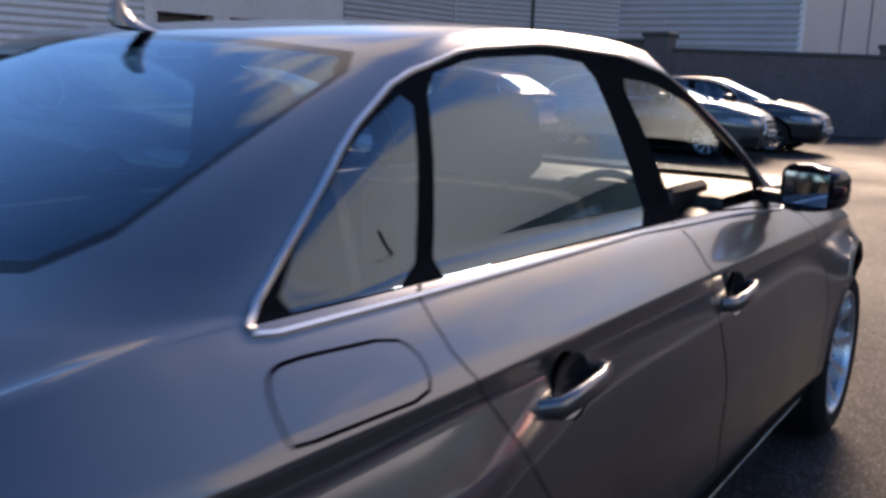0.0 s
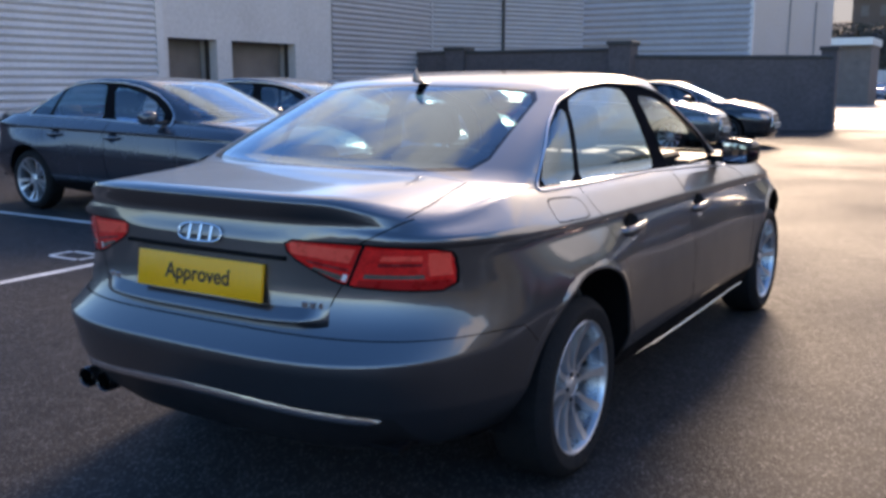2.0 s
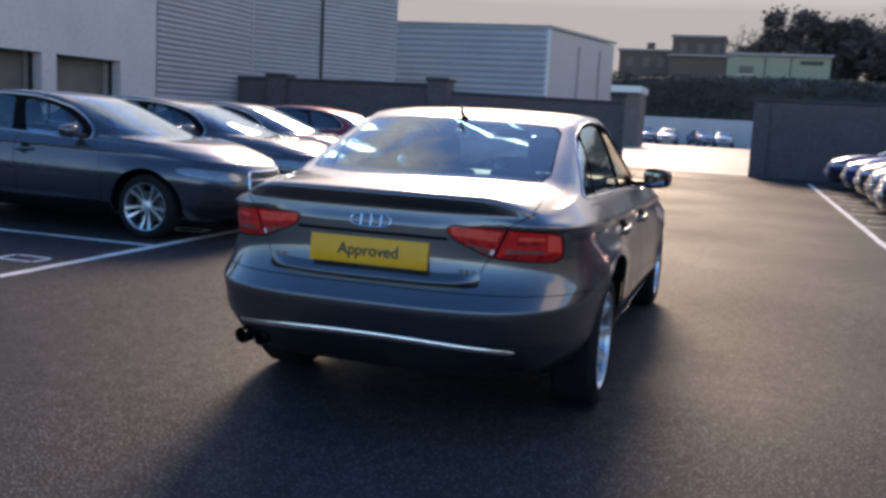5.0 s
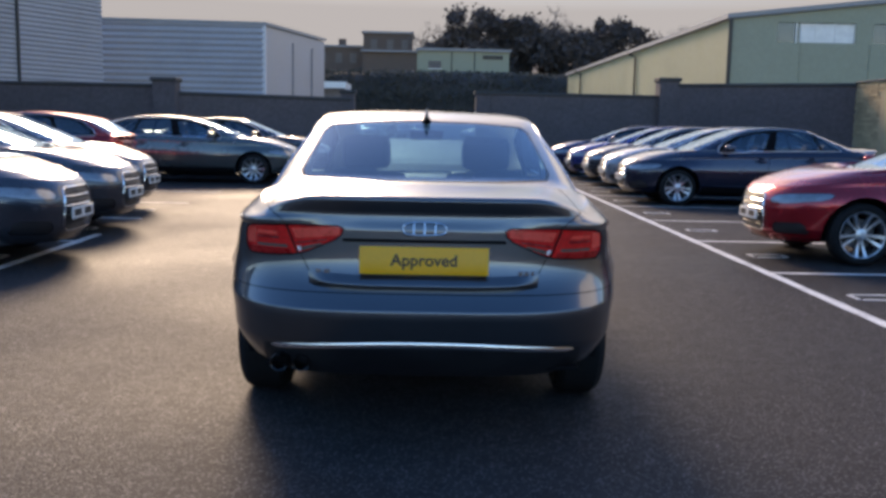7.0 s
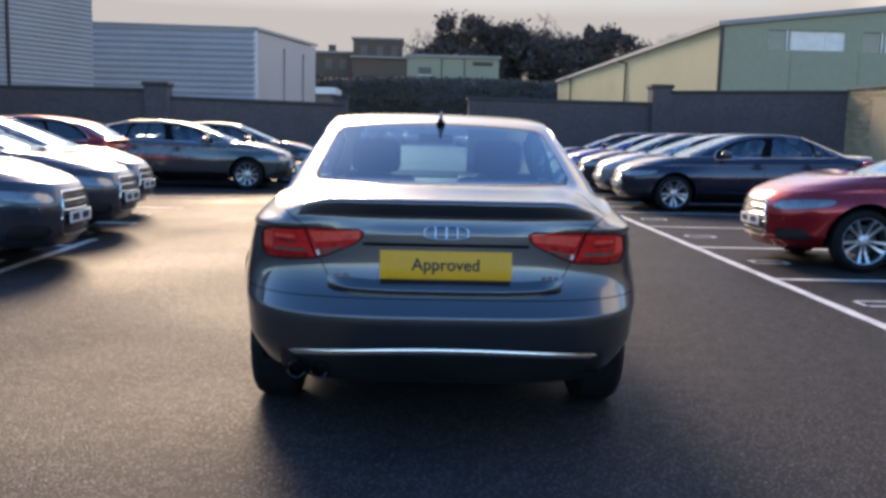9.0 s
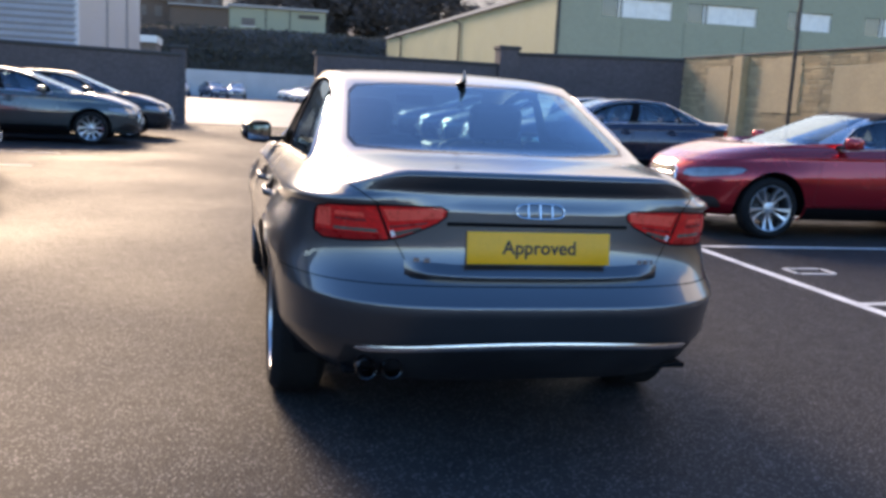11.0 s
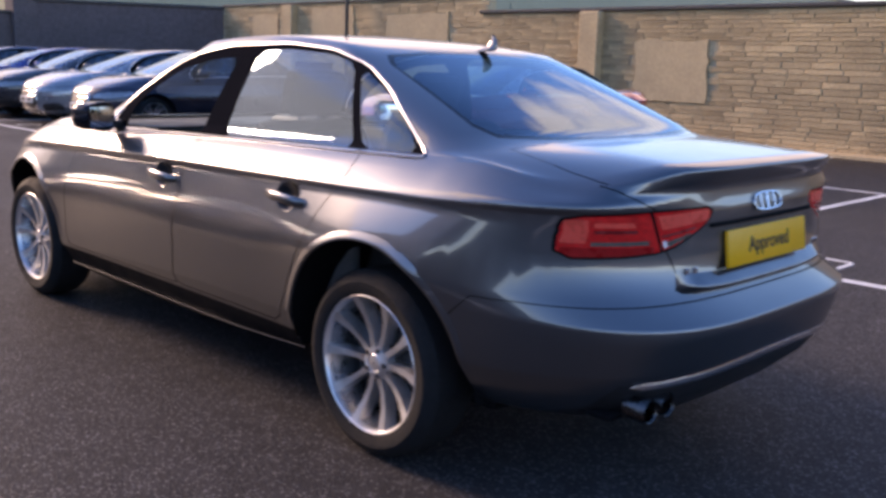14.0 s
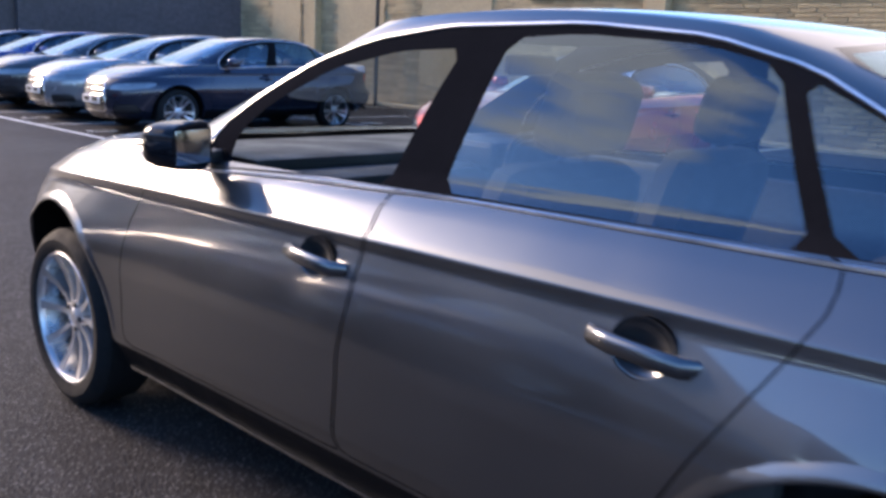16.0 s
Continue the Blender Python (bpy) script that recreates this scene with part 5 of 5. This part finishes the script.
rest_v, rest_f, near_count = [], [], 0
for span, host in (((-12, 12.4, 0.05, 2.46), east), ((12.4, 23.1, 0.05, 2.82), east2)):
    for y, z, w, h in course_stones(*span):
        deep = random.uniform(0.006, 0.016)
        if 6.0 < y < 12.2 and near_count < 300 and z > 0.5:
            ob = new("stone", random.choice(stone_meshes))
            ob.parent = host
            ob.matrix_local = Matrix.Translation((SX + 0.006, y, z)) @ Matrix.Diagonal((deep, w, h, 1))
            near_count += 1
        else:
            v, f = random.choice(stone_kinds)
            o = len(rest_v)
            rest_v += [(SX + 0.006 + p[0] * deep, y + p[1] * w, z + p[2] * h) for p in v]
            rest_f += [tuple(o + i for i in q) for q in f]
stones = mesh_object("wall_stones", rest_v, rest_f, STONE_REST, east, "uneven sandstone blocks", smooth=False)
tagged(stones, kind="stuff")

# post by the wall
tagged(tube("lamp_post", [(12.6, 16.84, 0), (12.6, 16.84, 6.5)], 0.05, METAL_DARK, n=10), "slim dark metal post beside the stone wall", "post")


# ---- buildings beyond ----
# a pale sheet over the asphalt stands for glare beyond the gate
tagged(part("pavement", box_bm((-13.2, 26.6, -0.05), (12.6, 88.0, 0.006)), GLARE_GROUND, smooth=False), "far car park ground, its colour paled for low-sun glare", "pavement", kind="structure")

gb = empty("green_hall", pose(12.9, 35.2, 0), "large green metal-clad hall with a strip of windows", "building")
ginv = gb.matrix_world.inverted()


def gpart(ob):
    ob.parent = gb
    ob.matrix_parent_inverse = ginv
    return ob


GX, GY, GZ = 12.9, 35.2, 6.05
gpart(slab("side_wall", (GX, GY + 0.01, 0), (GX + 0.3, 81, GZ), OLIVE_CLAD))
wins = [(14.88, 18.25), (19.0, 22.5), (24.1, 26.4), (28.2, 32.0)]
wz0, wz1 = 5.13, 5.97
xs = [GX] + [v for w in wins for v in w] + [110.0]
for i in range(0, len(xs), 2):
    gpart(slab("end_wall", (xs[i], GY, wz0), (xs[i + 1], GY + 0.3, wz1), GREEN_CLAD))
gpart(slab("end_wall", (GX, GY, 0), (110, GY + 0.3, wz0), GREEN_CLAD))
rise = 0.12
gpart(mesh_object("end_wall", [(GX, GY, wz1), (110, GY, wz1), (110, GY, GZ + 20 * rise), (34, GY, GZ + 20.7 * rise), (GX, GY, GZ),
                               (GX, GY + 0.3, wz1), (110, GY + 0.3, wz1), (110, GY + 0.3, GZ + 20 * rise), (34, GY + 0.3, GZ + 20.7 * rise), (GX, GY + 0.3, GZ)],
                  [(0, 1, 2, 3, 4), (9, 8, 7, 6, 5)], GREEN_CLAD, smooth=False))
gpart(mesh_object("roof", [(GX - 0.25, GY - 0.2, GZ), (34, GY - 0.2, GZ + 20.7 * rise), (34, 81, GZ + 20.7 * rise), (GX - 0.25, 81, GZ),
                           (GX - 0.25, GY - 0.2, GZ + 0.2), (34, GY - 0.2, GZ + 20.7 * rise + 0.2), (34, 81, GZ + 20.7 * rise + 0.2), (GX - 0.25, 81, GZ + 0.2),
                           (110, GY - 0.2, GZ + 20 * rise), (110, GY - 0.2, GZ + 20 * rise + 0.2), (110, 81, GZ + 20 * rise + 0.2), (110, 81, GZ + 20 * rise)],
                  [(3, 2, 1, 0), (4, 5, 6, 7), (0, 1, 5, 4), (3, 0, 4, 7), (1, 8, 9, 5), (5, 9, 10, 6)], ROOF_GREY, smooth=False))
for a, b in wins:
    w = gpart(slab("window", (a, GY + 0.14, wz0), (b, GY + 0.18, wz1), PANE))
    for k in range(5):
        x = a + (b - a) * k / 4
        gpart(slab("window_bar", (max(a, x - 0.03), GY + 0.08, wz0), (min(b, x + 0.03), GY + 0.16, wz1), BLIND))
    gpart(slab("blind", (a + (b - a) * 0.30, GY + 0.11, wz0 + 0.02), (b, GY + 0.13, wz1 - 0.02), BLIND))
    gpart(slab("window_bar", (a, GY + 0.06, wz0 - 0.05), (b, GY + 0.2, wz0), BLIND))
gpart(tube("downpipe", [(GX - 0.06, GY - 0.08, 0.2), (GX - 0.06, GY - 0.08, GZ)], 0.09, METAL_DARK, n=8))
gpart(tube("downpipe", [(GX - 0.1, 53.0, 0.2), (GX - 0.1, 53.0, 5.75), (GX - 0.6, 53.0, 5.92)], 0.07, METAL_DARK, n=6))
gpart(tube("downpipe", [(GX - 0.1, 73.5, 0.2), (GX - 0.1, 73.5, 5.85), (GX - 0.6, 73.5, 6.0)], 0.07, METAL_DARK, n=6))
for k in range(1, 14):
    gpart(slab("panel_rib", (GX + 3.0 * k, GY - 0.03, 0), (GX + 3.0 * k + 0.05, GY - 0.002, wz0 - 0.06), GREEN_CLAD))

fb = empty("flat_building", pose(1, 98, 0), "long low flat-roofed building, pale green and grey brick", "building")
finv = fb.matrix_world.inverted()


def fpart(ob):
    ob.parent = fb
    ob.matrix_parent_inverse = finv
    return ob


fpart(slab("wall", (-7.2, 98.2, 0), (-1.2, 106, 9.1), BRICK_FAR))
fpart(slab("wall", (-1.2, 98, 0), (8.9, 106, 9.35), GREEN_CLAD))
fpart(slab("roof", (-7.4, 97.7, 9.1), (-1.2, 106.2, 9.3), ROOF_GREY))
fpart(slab("roof", (-1.4, 97.6, 9.35), (9.1, 106.2, 9.62), ROOF_GREY))
fpart(slab("window", (0.05, 97.94, 7.45), (1.45, 98.1, 8.25), SHADED_HOLE))
fpart(slab("window_sill", (0.0, 97.85, 7.37), (1.5, 98.0, 7.45), BLIND))
fpart(slab("sign", (6.0, 97.9, 8.55), (8.2, 97.98, 8.95), METAL_DARK))
for x in (2.6, 5.1):
    fpart(tube("downpipe", [(x, 97.93, 6.0), (x, 97.93, 9.3)], 0.05, METAL_DARK, n=6))

# brick terrace higher up the hill
for x0, x1, y0, z1, rise_r in ((-14.5, -8.0, 113, 11.6, 0.9), (-8.0, -2.0, 111, 12.3, 0.0)):
    ter = empty("brick_terrace", pose(x0, y0, 0), "brown brick terrace on the hillside", "building")
    tinv = ter.matrix_world.inverted()
    bits = [slab("wall", (x0, y0, 4), (x1, y0 + 8, z1 - rise_r), BRICK_FAR), slab("roof", (x0 - 0.2, y0 - 0.3, z1 - rise_r), (x1 + 0.2, y0 + 8.2, z1 - rise_r + 0.25), ROOF_GREY)]
    bits += [slab("window", (x, y0 - 0.03, z1 - rise_r - 1.9), (x + 0.8, y0 + 0.1, z1 - rise_r - 0.7), SHADED_HOLE) for x in (x0 + 0.9, x0 + 2.9, x0 + 4.7)]
    if rise_r:
        bits.append(slab("chimney", (x0 + 3, y0 + 3, z1 - rise_r), (x0 + 3.9, y0 + 4, z1 + 0.4), BRICK_FAR))
    for o in bits:
        o.parent = ter
        o.matrix_parent_inverse = tinv

hut = empty("white_hut", pose(-7.5, 62, 0), "white flat-roofed hut beyond the gate", "building")
hinv = hut.matrix_world.inverted()
# dark front and side walls stand for the shade under the white roof
for nm, lo, hi, mt in (("wall", (-9.4, 62, 0), (-6.1, 62.2, 3.75), SHADED_HOLE), ("wall", (-6.1, 62, 0), (-5.9, 66, 3.75), SHADED_HOLE), ("wall", (-9.4, 65.8, 0), (-6.1, 66, 3.75), WHITE), ("roof", (-9.6, 61.4, 3.75), (-5.8, 66.2, 4.2), WHITE)):
    o = slab(nm, lo, hi, mt)
    o.parent = hut
    o.matrix_parent_inverse = hinv

# bank with ivy behind the yard
def leaf_mass(name, boxes, count, size, mat, label, category):
    v, f = [], []
    for lo, hi, share in boxes:
        for _ in range(int(count * share)):
            p = Vector([random.uniform(a, b) for a, b in zip(lo, hi)])
            u, w = Vector([random.gauss(0, 1) for _ in range(3)]).normalized(), Vector([random.gauss(0, 1) for _ in range(3)]).normalized()
            s = size * random.uniform(0.6, 1.5)
            o = len(v)
            v += [p + u * s, p + w * s, p - u * s * 0.7, p - w * s * 0.7]
            f.append((o, o + 1, o + 2, o + 3))
    ob = mesh_object(name, v, f, mat, smooth=False)
    return tagged(ob, label, category, kind="stuff")


def mound(name, x0, x1, y0, y1, heights, mat, label, nx=40, ny=14, rough=0.6):
    """Rising ground, its crest at the given heights from x0 to x1."""
    v, f = [], []
    for j in range(ny + 1):
        t = j / ny
        for i in range(nx + 1):
            s = i / nx
            h = np.interp(s * (len(heights) - 1), range(len(heights)), heights)
            e = math.sin(min(1, t * 1.6) * math.pi / 2)
            z = h * e + rough * (noise.noise((s * 9, t * 5, 3.1)) + 0.5 * noise.noise((s * 23, t * 11, 7.7))) * (0.2 + t)
            v.append((x0 + (x1 - x0) * s, y0 + (y1 - y0) * t, max(-0.3, z) if j else -0.3))
    for j in range(ny):
        for i in range(nx):
            a = j * (nx + 1) + i
            f.append((a, a + 1, a + nx + 2, a + nx + 1))
    return tagged(mesh_object(name, v, f, mat), label, "hill", kind="structure")


mound("bank", -16, 26, 88.5, 97, [5.6, 6.4, 6.9, 6.9, 6.9, 6.8, 6.6, 6.4], HILL, "dark overgrown bank behind the far car park", 40, 8, 0.25)
leaf_mass("bank_scrub", [((-15, 89.5, 3.5), (22, 95, 6.8), 0.7), ((-15, 88.3, 1.2), (22, 91, 4.6), 0.3)], 18000, 0.16, HEDGE, "dark ivy and scrub covering the bank", "scrub")
mound("far_hill", -160, 190, 105, 240, [7, 8, 9.5, 10.5, 11.5, 13, 14, 14, 13, 12, 11, 10, 9], HILL, "distant dark wooded hillside", 70, 16, 1.2)


# ---- trees ----
def bare_tree(x, y, z, height, seed, label):
    """A leafless tree of tapered limbs, each forking on."""
    rnd = random.Random(seed)
    root = empty("bare_tree", pose(x, y, z), label, "tree", "trees on the hill")
    tv, tf, cv, cf = [], [], [], []

    def limb(p, d, length, r, level, v, f):
        k, n = 4, 5 if level < 2 else 3
        pts, q, way = [p], p, d
        for _ in range(k - 1):
            way = (way + Vector([rnd.gauss(0, 0.16) for _ in range(3)]) + Vector((0, 0, 0.06))).normalized()
            q = q + way * (length / (k - 1))
            pts.append(q)
        base = len(v)
        for i, c in enumerate(pts):
            rr = r * (1 - 0.55 * i / (k - 1))
            ax = way.orthogonal().normalized()
            ay = way.cross(ax)
            for s in range(n):
                t = 2 * math.pi * s / n
                v.append(c + ax * rr * math.cos(t) + ay * rr * math.sin(t))
        for i in range(k - 1):
            for s in range(n):
                f.append((base + i * n + s, base + i * n + (s + 1) % n, base + (i + 1) * n + (s + 1) % n, base + (i + 1) * n + s))
        if level < 4:
            for _ in range(4 if level else 7):
                t = rnd.uniform(0.35, 1.0)
                i = min(k - 2, int(t * (k - 1)))
                c = pts[i].lerp(pts[i + 1], t * (k - 1) - i)
                side = (way + Vector([rnd.gauss(0, 0.62) for _ in range(3)])).normalized()
                limb(c, side, length * rnd.uniform(0.45, 0.68), r * 0.5, level + 1, cv, cf)

    limb(Vector((0, 0, -0.5)), Vector((0, 0, 1)), height * 0.5, height * 0.022, 0, tv, tf)
    mesh_object("trunk", tv, tf, BARK, root, sharp=60)
    mesh_object("crown", cv, cf, TWIG, root, smooth=False)
    return root


def dark_tree(x, y, z, height, width, seed, label):
    """An evergreen: trunk and limbs under many small leaf clumps with an uneven outline."""
    rnd = random.Random(seed)
    root = empty("evergreen_tree", pose(x, y, z), label, "tree", "trees on the hill")
    t = tube("trunk", [(0, 0, -0.5), (0.1, 0, height * 0.5), (0, 0.1, height * 0.85)], [height * 0.03, height * 0.02, 0.04], BARK, root, n=7)
    v, f = [], []
    lumps = [(Vector((rnd.gauss(0, 0.30) * width, rnd.gauss(0, 0.30) * width, height * rnd.uniform(0.25, 0.95))), rnd.uniform(0.14, 0.26) * width) for _ in range(26)]
    for c, r in lumps:
        for _ in range(640):
            p = c + Vector([rnd.gauss(0, 0.5) * r for _ in range(3)])
            u, w = Vector([rnd.gauss(0, 1) for _ in range(3)]).normalized(), Vector([rnd.gauss(0, 1) for _ in range(3)]).normalized()
            s = rnd.uniform(0.12, 0.3) * (0.33 if _ % 3 else 1.1)
            o = len(v)
            v += [p + u * s, p + w * s, p - u * s, p - w * s]
            f.append((o, o + 1, o + 2, o + 3))
    mesh_object("crown", v, f, WOOD_HAZED, root, smooth=False)
    return root


TREE_L = "leafless winter tree on the far hillside"
for k, (x, z, top) in enumerate(((-1.2, 4, 12.6), (0.8, 4.5, 14.3), (2.4, 4.5, 14.6), (16.0, 5, 16.2), (14.6, 5, 14.6), (19.5, 5, 14.4), (25.4, 4.5, 14.0), (31.0, 4.5, 15.2), (35.0, 4.5, 16.2), (-17.0, 3.5, 9.5), (39.0, 4.5, 13.5), (44.0, 4, 13))):
    bare_tree(x, 107 + (k * 37 % 5), z, (top - z) * 1.12, 100 + k, TREE_L)
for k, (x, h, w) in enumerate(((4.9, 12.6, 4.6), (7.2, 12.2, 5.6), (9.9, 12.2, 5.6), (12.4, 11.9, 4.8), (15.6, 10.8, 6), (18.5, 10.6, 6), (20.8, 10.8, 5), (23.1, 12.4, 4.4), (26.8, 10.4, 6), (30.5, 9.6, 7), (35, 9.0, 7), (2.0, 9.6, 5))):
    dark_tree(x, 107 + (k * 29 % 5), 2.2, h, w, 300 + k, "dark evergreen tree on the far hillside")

# ---- the parked cars ----
hero = car("saloon_car", "sedan", (0.084, 0.092, 0.105), Matrix.Identity(4), "metallic grey four-door saloon with both front windows down", details=2, windows_down=True, hero=True)


def east_bay(y, x=4.7):
    return pose(x + 2.808, y, 0, 0, 0, 90)


def west_bay(y, x=-4.1):
    return pose(x - 2.808, y, 0, 0, 0, -90)


ROW_E, ROW_W = "cars parked along the stone wall", "cars parked by the warehouse"
red = car("convertible_car", "cabrio", (0.42, 0.010, 0.020), east_bay(5.40, 4.42), "red convertible with its black fabric roof up", twin=True, group=ROW_E)
navy = car("parked_saloon", "sedan", (0.018, 0.024, 0.048), east_bay(12.5, 4.48), "dark navy saloon parked in a bay", group=ROW_E, twin=True)
silver = car("parked_hatchback", "hatch", (0.30, 0.32, 0.35), east_bay(14.9, 4.6), "silver hatchback parked in a bay", group=ROW_E)


def again(src, m, colour, label, group):
    ob = copy_thing(src, m)
    repaint(ob, colour)
    return tagged(ob, label=label, group=group)


again(navy, east_bay(17.3, 4.65), (0.05, 0.055, 0.065), "dark grey saloon parked in a bay", ROW_E)
again(silver, east_bay(19.7, 4.6), (0.02, 0.05, 0.22), "bright blue hatchback parked in a bay", ROW_E)
again(silver, east_bay(22.1, 4.4), (0.02, 0.03, 0.09), "dark blue hatchback parked at the end of the row", ROW_E)
again(navy, west_bay(4.15, -4.14), (0.050, 0.057, 0.074), "blue-grey saloon parked in a bay", ROW_W)
again(silver, west_bay(6.60, -4.40), (0.06, 0.063, 0.075), "dark grey hatchback parked in a bay", ROW_W)
again(navy, west_bay(9.0, -4.88), (0.10, 0.10, 0.11), "dark grey saloon parked in a bay", ROW_W)
again(silver, pose(-6.05, 12.0, 0, 0, 0, 90), (0.36, 0.01, 0.014), "red hatchback parked nose-in by the warehouse", ROW_W)
again(silver, west_bay(15.9, -3.67), (0.10, 0.115, 0.115), "grey-green hatchback parked by the yard wall", ROW_W)
again(navy, west_bay(18.3, -3.2), (0.035, 0.037, 0.042), "black saloon parked by the yard wall", ROW_W)
FAR = "cars in the far car park"
FAR_ROW = [(-13.2, 0.3, 0.32, 0.35), (-10.6, 0.6, 0.6, 0.6), (-8.0, 0.12, 0.16, 0.25), (-5.4, 0.66, 0.67, 0.68), (-2.9, 0.14, 0.19, 0.28), (-0.5, 0.62, 0.63, 0.64)]
for k, (x, *c) in enumerate(FAR_ROW):
    again(silver if k % 2 else navy, pose(x, 84 + (k % 3) * 0.3, 0, 0, 0, 180 if k % 2 else 200), tuple(c), "pale car parked in the far car park" if c[0] > 0.28 else "dark blue car parked in the far car park", FAR)
for k, c in enumerate(((0.20, 0.22, 0.27), (0.62, 0.63, 0.66), (0.42, 0.45, 0.52), (0.66, 0.67, 0.70), (0.30, 0.34, 0.42), (0.60, 0.61, 0.63))):
    again(silver if k % 2 else navy, east_bay(69.6 + 2.6 * k, 6.1 - 0.42 * k), c, "pale car parked side-on in the far car park" if c[0] > 0.35 else "blue-grey car parked side-on in the far car park", FAR)
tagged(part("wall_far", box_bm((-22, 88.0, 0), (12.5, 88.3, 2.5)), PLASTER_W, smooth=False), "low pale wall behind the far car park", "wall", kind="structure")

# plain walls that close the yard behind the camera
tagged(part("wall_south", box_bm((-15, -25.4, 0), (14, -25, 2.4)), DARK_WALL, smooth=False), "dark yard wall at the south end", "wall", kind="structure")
